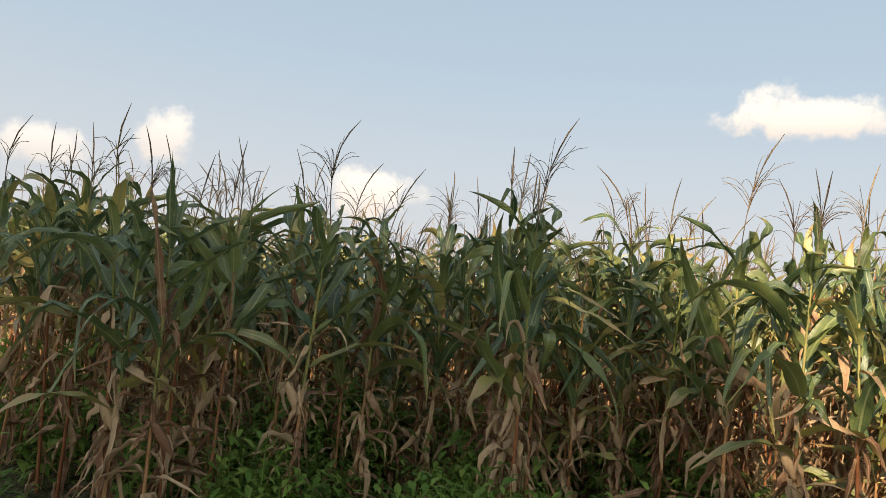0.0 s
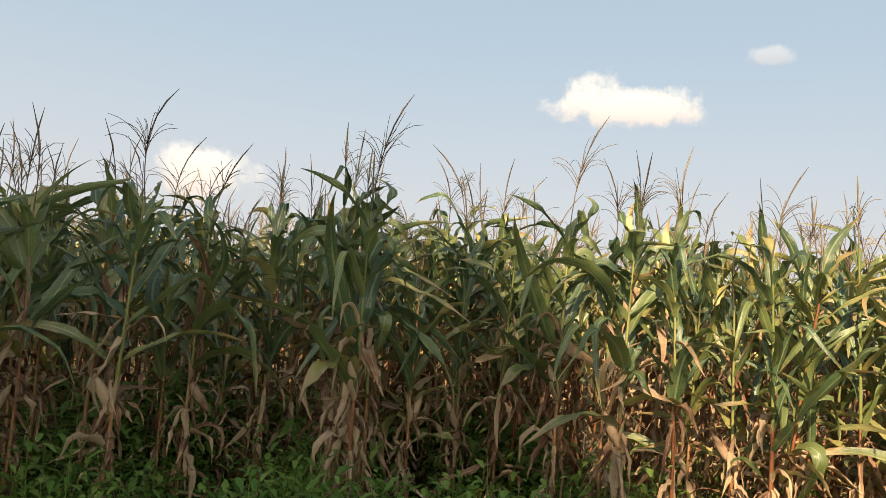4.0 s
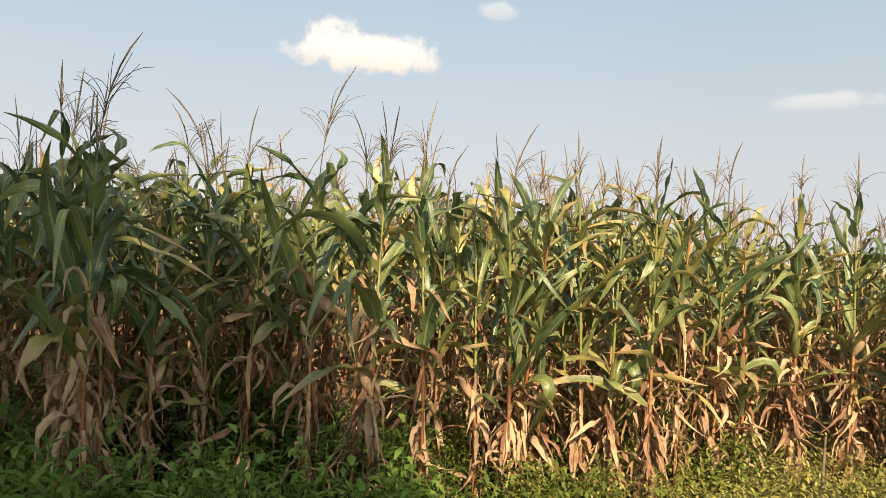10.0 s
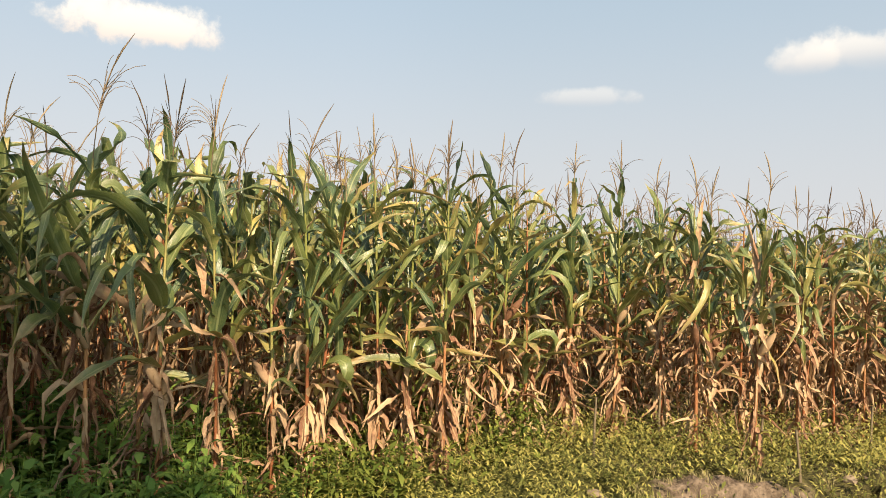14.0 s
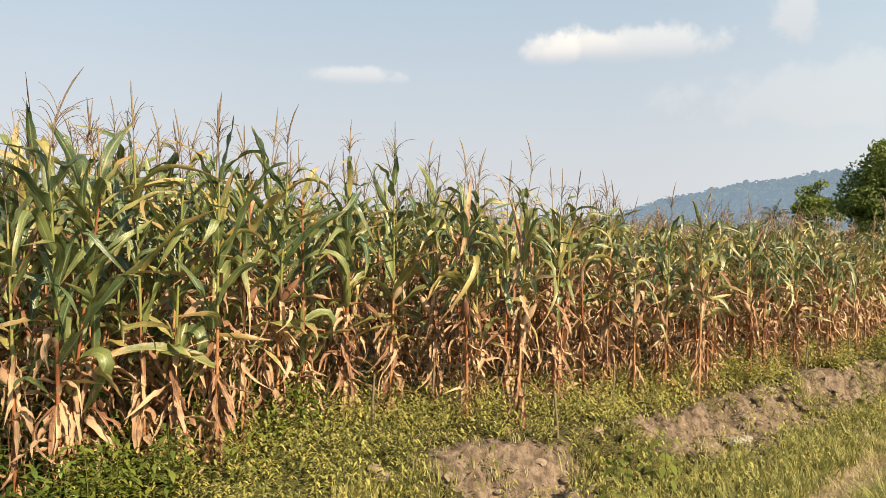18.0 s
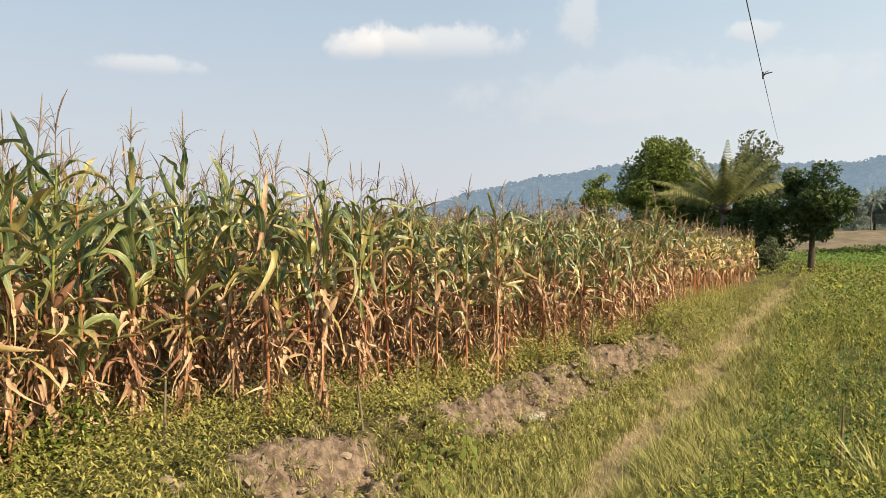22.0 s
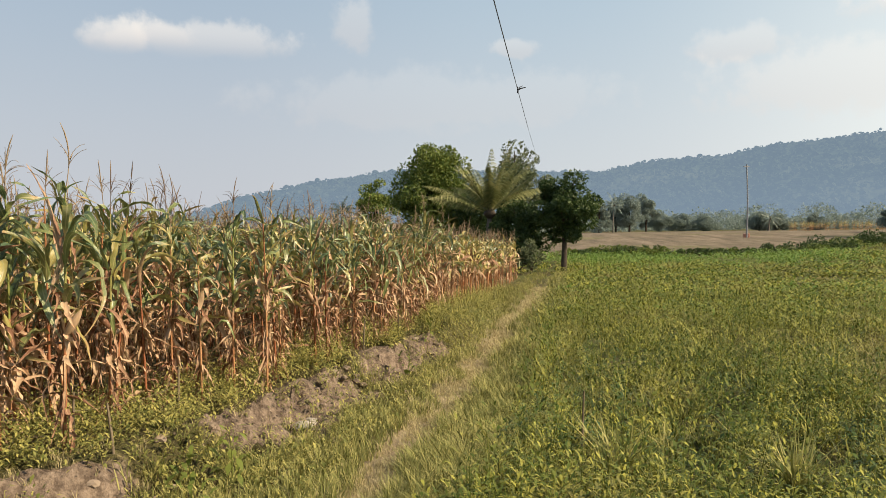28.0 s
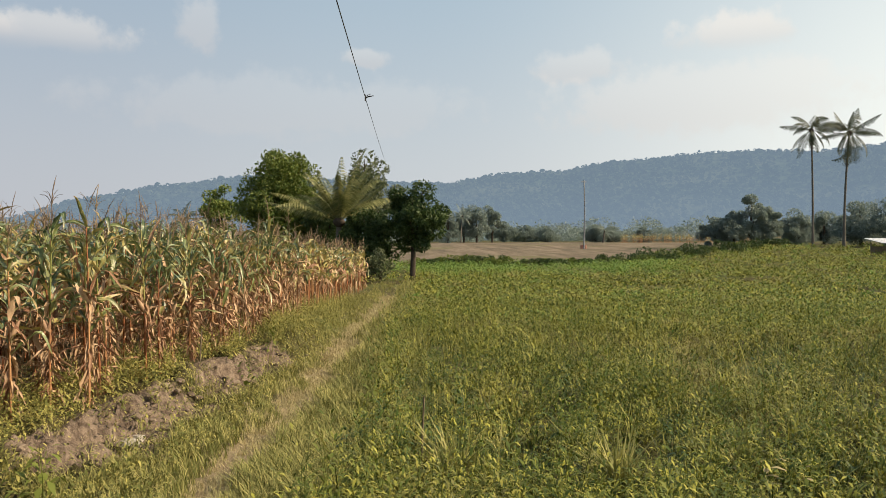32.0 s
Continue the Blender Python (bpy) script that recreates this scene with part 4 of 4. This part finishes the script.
CLOD = plain_material("earth_clod", (0.13, 0.10, 0.076), (0.28, 0.222, 0.168), 25.0, 0.95, False)


def box(name, size, at, mat, parent, turn=0.0, tilt=0.0):
    bm = bmesh.new()
    bmesh.ops.create_cube(bm, size=1.0)
    bmesh.ops.scale(bm, vec=size, verts=bm.verts)
    bmesh.ops.bevel(bm, geom=list(bm.edges), offset=min(size) * 0.12, segments=1, affect="EDGES")
    me = bpy.data.meshes.new(name)
    bm.to_mesh(me)
    bm.free()
    me.materials.append(mat)
    ob = new(name, me)
    ob.parent = parent
    ob.matrix_basis = Matrix.Translation(at) @ Matrix.Rotation(turn, 4, "Z") @ Matrix.Rotation(tilt, 4, "X")
    return ob


def utility_pole():
    x, y = polar(-14.75, 108)
    root = tagged(new("utility_pole"), "tall slim grey concrete pole beyond the ploughed field", "pole")
    root.location = (x, y, float(height(x, y)) - 0.05)
    s = np.linspace(0, 1, 10)
    quads("shaft", *tube(np.stack([0.12 * np.sin(s * 3), 0 * s, s * 9.9], -1), 0.12 - 0.045 * s, 8)[:2], [CONCRETE], parent=root)
    box("crossarm", (0.9, 0.1, 0.1), (0, 0, 9.6), CONCRETE, root, 0.4)
    box("base_marker", (0.8, 0.5, 0.6), (0, 0.2, 0.3), BRICK_RED, root)


def overhead_cable():
    a, b = Vector((-0.47, -7.0, 2.75)), Vector((-0.28, 43.5, 6.05))
    s = np.linspace(0, 1, 60)
    c = np.stack([a[k] + (b[k] - a[k]) * s for k in range(3)], -1)
    c[:, 2] -= 0.25 * 4 * s * (1 - s) * 0.6
    root = tagged(new("overhead_cable"), "thin black overhead cable running to the trees", "cable")
    quads("wire", *tube(c, np.full(60, 0.005), 5)[:2], [BLACK], parent=root)
    k = int(np.argmin(np.abs(c[:, 1] - 12.0)))
    p = c[k]
    V, F, U, _ = joined([(*tube(np.array([p, p + [0.05, 0, 0.02], p + [0.13, 0.0, 0.035]]), [0.012, 0.01, 0.006], 4), 0),
                         (*tube(np.array([p + [0, 0, -0.03], p + [0.03, 0, 0.04], p + [0.08, 0, 0.06]]), [0.012, 0.006, 0.004], 4), 0), (*tube(np.array([p - [0, 0, 0.05], p + [0, 0, 0.05]]), [0.012, 0.012], 5), 0)])
    quads("splice", V, F, [BLACK], parent=root)
    for name, q in (("near_post", a),):
        z = float(height(q[0], q[1]))
        quads(name, *tube(np.array([[q[0], q[1], z - 0.05], [q[0], q[1], (z + q[2]) / 2], [q[0], q[1], q[2] + 0.1]]), [0.07, 0.06, 0.05], 7)[:2], [PLANK], parent=root)


def field_shed():
    x, y = polar(-35.4, 88)
    root = tagged(new("field_shed"), "small open shed with pale zinc sheet roof", "shed")
    root.location = (x, y, float(height(x, y)) - 0.02)
    for px in (-1.8, 1.8):
        for py in (-1.2, 1.2):
            box("post", (0.1, 0.1, 1.35), (px, py, 0.67), PLANK, root)
    for k in range(14):
        box("roof_sheet", (0.34, 3.0, 0.03), (-2.2 + k * 0.34, 0, 1.55 + 0.012 * (k % 2)), ZINC, root, 0, 0.16)
    for k in range(9):
        box("wall_plank", (0.38, 0.04, 0.95), (-1.6 + k * 0.4, 1.15, 0.5), PLANK, root)


def corn_hut():
    x, y = polar(10.9, 62)
    root = tagged(new("thatched_hut"), "small brown thatched hut roof behind the corn", "hut")
    z = float(height(x, y))
    root.location = (x, y, z - 0.02)
    for px in (-1.0, 1.0):
        for py in (-1.0, 1.0):
            box("post", (0.12, 0.12, 1.9), (px, py, 0.95), PLANK, root)
    for sg in (-1, 1):
        box("roof_slope", (2.8, 1.8, 0.1), (0, sg * 0.72, 2.25), PLANK, root, 0, -sg * 0.62)


utility_pole()
overhead_cable()
field_shed()
corn_hut()


# ---- low growth ----
def weed_proto(r, tall, leaves, size, spreadout=0.35, stemmy=True, apart=False, slim=0.42, up=0.1):
    bits = []
    if stemmy:
        top = np.array([r.normal(0, 0.08) * tall, r.normal(0, 0.08) * tall, tall])
        bits.append((*tube(np.array([[0, 0, 0], top * 0.5 + [0.01, 0, 0], top]), np.array([1.0, 0.8, 0.5]) * min(0.004, size * 0.04), 3), 0))
    for k in range(leaves):
        f = (k + r.rand()) / leaves
        z = tall * (0.15 + 0.85 * f)
        a = k * 2.4 + r.normal(0, 0.5)
        L = size * r.uniform(0.7, 1.25) * (1 - 0.35 * f)
        o = spreadout * tall * r.uniform(0.15, 1.0) * (1.1 - f * 0.8)
        d = np.array([np.cos(a), np.sin(a), up + r.uniform(-0.9, 0.9)])
        d /= np.linalg.norm(d)
        p = np.array([np.cos(a) * o, np.sin(a) * o, z])
        c = np.stack([p, p + d * L * 0.5 + [0, 0, 0.08 * L], p + d * L - [0, 0, 0.12 * L]])
        sd = np.cross(d, [0, 0, 1.0])
        sd /= np.linalg.norm(sd)
        bits.append((*ribbon(c, np.repeat(sd[None], 3, 0), np.array([0.3 * slim, slim, 0.06]) * L, 0.15, 2), 0))
    return bits if apart else joined(bits)


def grass_proto(r, blades, length, width, lean=0.5, m=0):
    bits = []
    for _ in range(blades):
        a, L = r.uniform(0, 6.28), length * r.uniform(0.5, 1.15)
        o = r.normal(0, 0.035, 2)
        s = np.linspace(0, 1, 3)
        k = r.uniform(0.15, 1.0) * lean
        c = np.stack([o[0] + np.cos(a) * k * L * s ** 1.8, o[1] + np.sin(a) * k * L * s ** 1.8, L * s * (1 - 0.25 * k * s)], -1)
        sd = np.array([-np.sin(a), np.cos(a), 0])
        bits.append((*ribbon(c, np.repeat(sd[None], 3, 0), np.array([0.9, 0.95, 0.08]) * width, 0, 2), m))
    return joined(bits)


def low_growth():
    r = np.random.RandomState(7)
    tallweed = [weed_proto(r, r.uniform(0.30, 0.66), 26, 0.082, 0.34, True, False, 0.46, 0.1) for _ in range(7)]
    clover = [weed_proto(r, r.uniform(0.09, 0.26), 26, 0.036, 0.85, False, False, 0.36, 0.3) for _ in range(6)]
    fieldweed = [weed_proto(r, r.uniform(0.14, 0.34), 34, 0.050, 0.62, False, False, 0.26, 0.7) for _ in range(7)]
    stemweed = [weed_proto(r, r.uniform(0.22, 0.42), 32, 0.050, 0.32, True, False, 0.32, 0.4) for _ in range(6)]
    cover = [weed_proto(r, r.uniform(0.08, 0.16), 13, 0.086, 1.6, False) for _ in range(6)]
    grass = [grass_proto(r, 14, r.uniform(0.08, 0.18), 0.0075, 1.0) for _ in range(6)]
    tall_grass = [grass_proto(r, 16, r.uniform(0.18, 0.32), 0.008, 1.2) for _ in range(5)]

    def polar_points(n, lo, hi, a0, a1):
        d = np.exp(r.uniform(np.log(lo), np.log(hi), n))
        a = np.radians(r.uniform(a0, a1, n))
        return -np.sin(a) * d, np.cos(a) * d, d

    def rows(kinds, x, y, size, lift=-0.005):
        n = len(x)
        return np.stack([r.randint(0, kinds, n), x, y, height(x, y) + lift, r.uniform(0, 6.28, n), size * r.uniform(0.65, 1.3, n), r.normal(0, 0.12, n), r.normal(0, 0.12, n)], -1)

    # lush weeds in front of and between the shaded corn
    y = r.uniform(-6.5, 3.6, 3600)
    x = edge_x(y) + r.uniform(-2.6, 0.75, 3600)
    y5 = r.uniform(-2.4, 1.0, 1200)
    x, y = np.concatenate([x, edge_x(y5) + r.uniform(0.0, 0.85, 1200)]), np.concatenate([y, y5])
    keep = (np.hypot(x, y) > 2.9) & ((x < edge_x(y) + 0.7 - 0.25 * np.maximum(0, y - 1))) & ((x > edge_x(y) - 1.0) | (y < 0.9))
    big = 1.0 + 0.55 * smoothstep(0.3, 1.4, edge_x(y) - x)
    keep &= (y > -2.6) | (r.rand(len(y)) < 0.3)
    clump = waves(x, y, 1.6, 76) + 0.5 * waves(x, y, 4.0, 79)
    keep &= clump > -0.25 + 0.45 * smoothstep(-0.8, -1.6, y)
    deep = keep & (y < 0.9 + r.normal(0, 0.3, len(y)))
    open_ground = keep & ~deep
    # weeds in the shade get the brightened green, sunlit ones the duller one
    tagged(spread("weed_patch", tallweed, rows(7, x[deep], y[deep], 1.15 * big[deep]), [WEED_LUSH_LIFTED]), "lush green broadleaf weeds at the foot of the shaded corn", "weeds", kind="stuff")
    tagged(spread("margin_weeds", tallweed, rows(7, x[open_ground], y[open_ground], 0.85 * big[open_ground]), [WEED]), "dull green broadleaf weeds at the sunlit corn edge", "weeds", kind="stuff")
    # low clover on the margin between corn and bank
    y = r.uniform(1.0, 24, 9000)
    x = edge_x(y) - 0.7 + r.rand(len(y)) ** 1.15 * (way_x(y) - 0.3 - edge_x(y) + 0.7)
    keep = (r.rand(len(y)) < np.clip(9 / np.hypot(x, y), 0, 1)) & (waves(x, y, 2.2, 71) > -0.75) & ((bare_bank(x, y) < 0.3) | (r.rand(len(y)) < 0.16))
    keep &= (x < bank_x(y) + 0.15) | (r.rand(len(y)) < 0.35)
    tagged(spread("clover_patch", clover + tallweed[:2], np.concatenate([rows(6, x[keep], y[keep], 1.15), rows(2, x[keep][::14], y[keep][::14], 0.55) + [6, 0, 0, 0, 0, 0, 0, 0]]), [MARGIN_LEAF]),
           "low yellow-green creeping weeds along the corn margin", "weeds", kind="stuff")
    # grass either side of the path
    x, y, d = polar_points(24000, 3.4, 34, -12, 50)
    off = x - way_x(y)
    face = bare_bank(x, y) > 0.35
    keep = (x > bank_x(y) - 0.1) & (off < 1.4) & (np.abs(off - 0.06 * waves(x * 0, y, 1.7, 26)) > 0.17 + 0.12 * waves(x, y, 4.0, 72)) & ~(face & (r.rand(len(x)) < 0.88))
    x, y, d = x[keep], y[keep], d[keep]
    off = x - way_x(y)
    tall = (off > 0.1) & (off < 0.95) & (r.rand(len(x)) < 0.75)
    g = 1 + d / 40
    tagged(spread("path_grass", grass, rows(6, x[~tall], y[~tall], 0.75 * g[~tall]), [GRASS]), "short green and straw-coloured grass beside the path", "grass", kind="stuff")
    tagged(spread("tall_path_grass", tall_grass, rows(5, x[tall], y[tall], 0.62 * g[tall]), [GRASS]), "long yellow-green grass along the trodden path", "grass", kind="stuff")
    x2, y2, d2 = polar_points(3000, 3.4, 30, -10, 45)
    keep = (x2 > edge_x(y2) + 0.6) & (x2 < way_x(y2) + 1.0)
    y3 = 3.2 + 22 * r.rand(4200) ** 1.5
    x2, y2, keep = np.concatenate([x2[keep], way_x(y3) + r.normal(0, 0.16, 4200)]), np.concatenate([y2[keep], y3]), slice(None)
    keep = (waves(x2, y2, 2.5, 84) > -0.45) | (r.rand(len(x2)) < 0.35)
    tagged(spread("dry_grass", grass, rows(6, x2[keep], y2[keep], 0.5), [GRASS_DRY]), "scattered dry straw blades on bank and path", "grass", kind="stuff")
    # the weedy meadow: single weeds and grass near, a short cover further out
    x, y, d = polar_points(14500, 3.2, 20, -40, 12)
    keep = (x > way_x(y) + 0.75 + 0.15 * waves(x, y, 2.0, 75)) & (r.rand(len(x)) < np.interp(d, [3.5, 8.0], [0.62, 1.0]))
    x, y, d = x[keep], y[keep], d[keep]
    blot = waves(x, y, 0.8, 73) + 0.5 * waves(x, y, 2.6, 74)
    bare = 0.5 * waves(x, y, 2.4, 77) + 0.9 * waves(x, y, 8.0, 83) > 0.42 + 0.5 * r.rand(len(x))
    hx, hy, hd = polar_points(110, 4.6, 12, -38, 5)
    hx, hy, hd = np.append(hx, (0.22, 0.05, 0.45, 1.9, 2.3, 3.0)), np.append(hy, (5.3, 4.7, 5.6, 5.0, 5.9, 6.0)), np.append(hd, (5.3, 4.7, 5.6, 5.3, 6.3, 6.7))
    hr = r.uniform(0.06, 0.17, len(hx)) * (0.6 + hd / 12)
    for cx, cy, cr in zip(hx, hy, hr):
        bare |= ((x - cx) / (1.4 * cr)) ** 2 + ((y - cy) / (1.9 * cr)) ** 2 < r.uniform(0.7, 1.2, len(x))
    pick = r.rand(len(x)) + 0.13 * blot
    g = 1 + d / 30
    grassy, green = (pick < 0.34) & ~(bare & (r.rand(len(x)) < 0.9)), (pick > 0.84) & ~bare
    pale = ~(pick < 0.34) & ~(pick > 0.84) & ~bare
    tagged(spread("meadow_weeds", fieldweed + clover + stemweed[:3], rows(16, x[pale], y[pale], 0.95 * g[pale]), [WEED_PALE]), "knee-high pale green meadow weeds", "weeds", kind="stuff")
    tagged(spread("green_meadow_weeds", stemweed + fieldweed[:3], rows(9, x[green], y[green], 1.05 * g[green]), [WEED]), "darker green leafy meadow weeds", "weeds", kind="stuff")
    tagged(spread("meadow_grass", grass + tall_grass[:2], rows(8, x[grassy], y[grassy], 0.95 * g[grassy]), [MEADOW_BLADE]), "thin yellow-green meadow grass", "grass", kind="stuff")
    k = np.repeat(np.arange(0, len(hx), 2), 7)
    cx, cy = hx[k] + r.normal(0, 0.13, len(k)), hy[k] + r.normal(0, 0.2, len(k))
    ok = cx > way_x(cy) + 0.8
    tagged(spread("dark_meadow_weeds", stemweed + tallweed[:3], rows(9, cx[ok], cy[ok], 0.7), [WEED_DARK]), "dark green leafy weed clumps beside bare soil", "weeds", kind="stuff")
    thin = bare & (r.rand(len(x)) < 0.45)
    tagged(spread("creeping_meadow_weeds", clover, rows(6, x[thin], y[thin], 0.5 * g[thin]), [WEED_PALE]), "sparse low creeping weeds on bare soil", "weeds", kind="stuff")
    # the same growth round the standing point and behind it
    x, y = r.uniform(-3.2, 11, 7000), r.uniform(-11, 4.5, 7000)
    d, az = np.hypot(x, y), np.degrees(np.arctan2(-x, y))
    keep = (x > edge_x(y) + 0.9) & (np.abs(x - way_x(y)) > 0.3) & ((d < 3.5) | (az < -41) | (az > 128)) & (r.rand(len(x)) < np.clip(4.5 / d, 0.15, 1))
    x, y = x[keep], y[keep]
    half = r.rand(len(x)) < 0.5
    tagged(spread("underfoot_grass", grass, rows(6, x[half], y[half], 1.0), [GRASS]), "short green and yellow grass around the path", "grass", kind="stuff")
    tagged(spread("underfoot_weeds", cover, rows(6, x[~half], y[~half], 1.0), [WEED_PALE]), "low green weeds around the path", "weeds", kind="stuff")
    x, y, d = polar_points(23000, 14, 62, -40, 12)
    x4, y4, d4 = polar_points(5500, 58, 118, -42, -17)
    a4 = np.degrees(np.arctan2(-x4, y4))
    k4 = d4 < np.interp(a4, [-42, -34, -27, -23, -18], [118, 118, 110, 80, 62])
    x, y, d = np.concatenate([x, x4[k4]]), np.concatenate([y, y4[k4]]), np.concatenate([d, d4[k4]])
    band = waves(x * 0.3, y, 1.1, 79) + 0.7 * waves(x, y, 0.7, 78)
    keep = ((x > way_x(y) + 0.9) | ((y > 32) & (x > -8))) & (np.abs(x - way_x(y)) > 0.3) & (band > -0.2 + 0.5 * smoothstep(20, 34, d) - 0.75 * r.rand(len(x)))
    x, y, d, band = x[keep], y[keep], d[keep], band[keep]
    az = np.degrees(np.arctan2(-x, y))
    fresh = r.rand(len(x)) < 0.08 + 0.85 * smoothstep(38, 50, d) * smoothstep(-24, -17, az)
    some = ~fresh & (r.rand(len(x)) < 0.12 + 0.25 * (waves(x, y, 0.4, 80) > 0.3))
    rest = ~fresh & ~some
    g = 0.85 * (1 + d / 28)
    tagged(spread("low_meadow_weeds", cover, rows(6, x[rest], y[rest], g[rest]), [WEED_PALE]), "short yellow-green ground cover further out", "weeds", kind="stuff")
    tagged(spread("low_green_weeds", cover, rows(6, x[some], y[some], g[some] * 1.1), [WEED]), "short darker green weeds further out", "weeds", kind="stuff")
    tagged(spread("fresh_green_weeds", cover, rows(6, x[fresh], y[fresh], g[fresh] * 1.15), [WEED_LUSH_LIFTED]), "fresh bright green growth near the hedge", "weeds", kind="stuff")


low_growth()


# ---- single small things ----
def rock(name, at, size, mat, label, seed, flat=0.6, group=""):
    r = np.random.RandomState(seed)
    bm = bmesh.new()
    bmesh.ops.create_icosphere(bm, subdivisions=2, radius=size)
    for v in bm.verts:
        k = 1 + 0.28 * noise.noise(v.co * (1.8 / size) + Vector((seed * 3.1, 0, 0))) + 0.12 * r.uniform(-1, 1)
        v.co = Vector((v.co.x * k * 1.2, v.co.y * k, v.co.z * k * flat))
    me = bpy.data.meshes.new(name)
    bm.to_mesh(me)
    bm.free()
    me.materials.append(mat)
    ob = tagged(new(name, me), label, name.replace("_", " "), group)
    ob.location = at
    ob.rotation_euler = (0, 0, r.uniform(0, 6))
    return ob


r = np.random.RandomState(5)
for k in range(230):
    y = 2.9 + 8.5 * r.rand() ** 1.3
    x = float(bank_x(y)) + 0.12 + r.normal(0, 0.17)
    s = 0.010 + 0.040 * r.rand() ** 2.6
    rock("earth_clod", (x, y, float(height(x, y)) + s * 0.2), s, CLOD, "crumbly brown clod of earth on the bank", 500 + k, 0.7, "clods on the bank")
for k, (az, d) in enumerate(((19.1, 6.35), (18.5, 6.5), (33.0, 4.55), (31.8, 4.6), (38.0, 4.3), (40.5, 4.4))):
    x, y = polar(az, d)
    rock("stone", (x, y, float(height(x, y)) + 0.02), (0.075, 0.06, 0.05, 0.04, 0.045, 0.035)[k], STONE, "pale rough stone lying on the bank", 600 + k, 0.6, "stones on the bank")


def stake(az, d, tall, label, thick=0.009, lean=0.0):
    x, y = polar(az, d)
    root = new("stake")
    me = quads("stake_rod", *tube(np.array([[0, 0, -0.05], [lean * 0.4, 0, tall * 0.5], [lean, 0.01, tall]]), [thick, thick, thick * 0.8], 6)[:2], [CANE], parent=root)
    root.location = (x, y, float(height(x, y)))
    tagged(root, label, "stake", "stakes at the field edge")


for az, d, tall, lean in ((42.0, 5.6, 0.42, 0.0), (35.0, 5.45, 0.36, 0.0), (28.0, 6.2, 0.38, 0.0), (32.5, 5.0, 0.35, -0.05), (46.9, 5.0, 0.4, 0.0), (11.4, 10.2, 0.36, 0.0), (14.2, 8.9, 0.4, 0.02), (-2.3, 5.45, 0.5, 0.02)):
    stake(az, d, tall, "thin grey cane stake stuck upright in the grass", 0.009, lean)


def twine(ends, up):
    """A slack cord tied from stake to stake."""
    root = tagged(new("twine"), "thin slack grey cord tied between the cane stakes", "cord")
    for (a0, d0), (a1, d1) in zip(ends, ends[1:]):
        p, q = heading(a0) * d0, heading(a1) * d1
        t = np.linspace(0, 1, 9)
        zp, zq = float(height(p.x, p.y)) + up, float(height(q.x, q.y)) + up
        c = np.stack([p.x + (q.x - p.x) * t, p.y + (q.y - p.y) * t, zp + (zq - zp) * t - 0.16 * t * (1 - t)], -1)
        quads("cord", *tube(c, np.full(9, 0.0022), 4)[:2], [CANE], parent=root)


twine([(42.0, 5.6), (35.0, 5.45), (28.0, 6.2)], 0.24)


def tuft(az, d, blades, length, seed, label):
    rr = np.random.RandomState(seed)
    x, y = polar(az, d)
    V, F, U, M = grass_proto(rr, blades, length, 0.014, 1.1)
    root = tagged(new("grass_tuft"), label, "grass tuft", "tufts in the meadow")
    root.location = (x, y, float(height(x, y)) - 0.01)
    quads("blade_clump", V, F, [GRASS_DRY if seed % 2 else GRASS], None, U, True, root)


tuft(-4.9, 4.9, 80, 0.50, 710, "spiky pale yellow-green grass tuft")
tuft(-17.5, 4.9, 150, 0.44, 702, "dense bright green grass tuft")
tuft(-9.0, 5.6, 40, 0.32, 704, "leaning green grass tuft")
tuft(-25.9, 5.6, 30, 0.38, 706, "dark green arching grass tuft")
for k, (az, d) in enumerate(((11.0, 8.4), (24.5, 5.1), (27.5, 4.6), (57, 4.3), (9.0, 10.6))):
    rr = np.random.RandomState(720 + k)
    x, y = polar(az, d)
    root = tagged(new("broadleaf_weed"), "fresh green broadleaf weed on the bank", "weed", "weeds on the bank")
    root.location = (x, y, float(height(x, y)) - 0.01)
    for j, (V, F, U, _) in enumerate(weed_proto(rr, 0.40, 30, 0.10, 0.5, True, True)):
        quads("leaf" if j else "stem", V, F, [WEED], None, U, True, root)


for k, (az, d, pale) in enumerate(((-29.6, 5.2, 1), (-27.7, 5.4, 1), (-26.6, 6.0, 0), (-24.0, 7.4, 0), (-1.0, 6.6, 0), (1.5, 7.2, 0), (-7.5, 6.8, 0))):
    rr = np.random.RandomState(740 + k)
    x, y = polar(az, d)
    root = tagged(new("meadow_plant"), "low plant with broad pale dried leaves" if pale else "low dark green leafy plant in the meadow", "weed", "single plants in the meadow")
    root.location = (x, y, float(height(x, y)) - 0.01)
    for j, (V, F, U, _) in enumerate(weed_proto(rr, 0.22 if pale else 0.26, 11 if pale else 26, 0.15 if pale else 0.11, 0.8, True, True)):
        quads("leaf" if j else "stem", V, F, [GRASS_DRY if pale and j % 3 else WEED], None, U, True, root)


def far_maize_strip():
    rr = np.random.RandomState(95)
    n = 420
    az, dd = rr.uniform(-29, -17.5, n), rr.uniform(150, 168, n)
    x, y = -np.sin(np.radians(az)) * dd, np.cos(np.radians(az)) * dd
    rows = np.stack([rr.randint(0, 8, n), x, y, height(x, y), rr.uniform(0, 6.28, n), rr.uniform(0.8, 1.1, n), rr.normal(0, 0.05, n), rr.normal(0, 0.05, n)], -1)
    tagged(spread("far_maize_strip", LOW, rows, FIELD_LEAF), "distant strip of pale maize beyond the ploughed field", "corn crop", kind="stuff")


far_maize_strip()
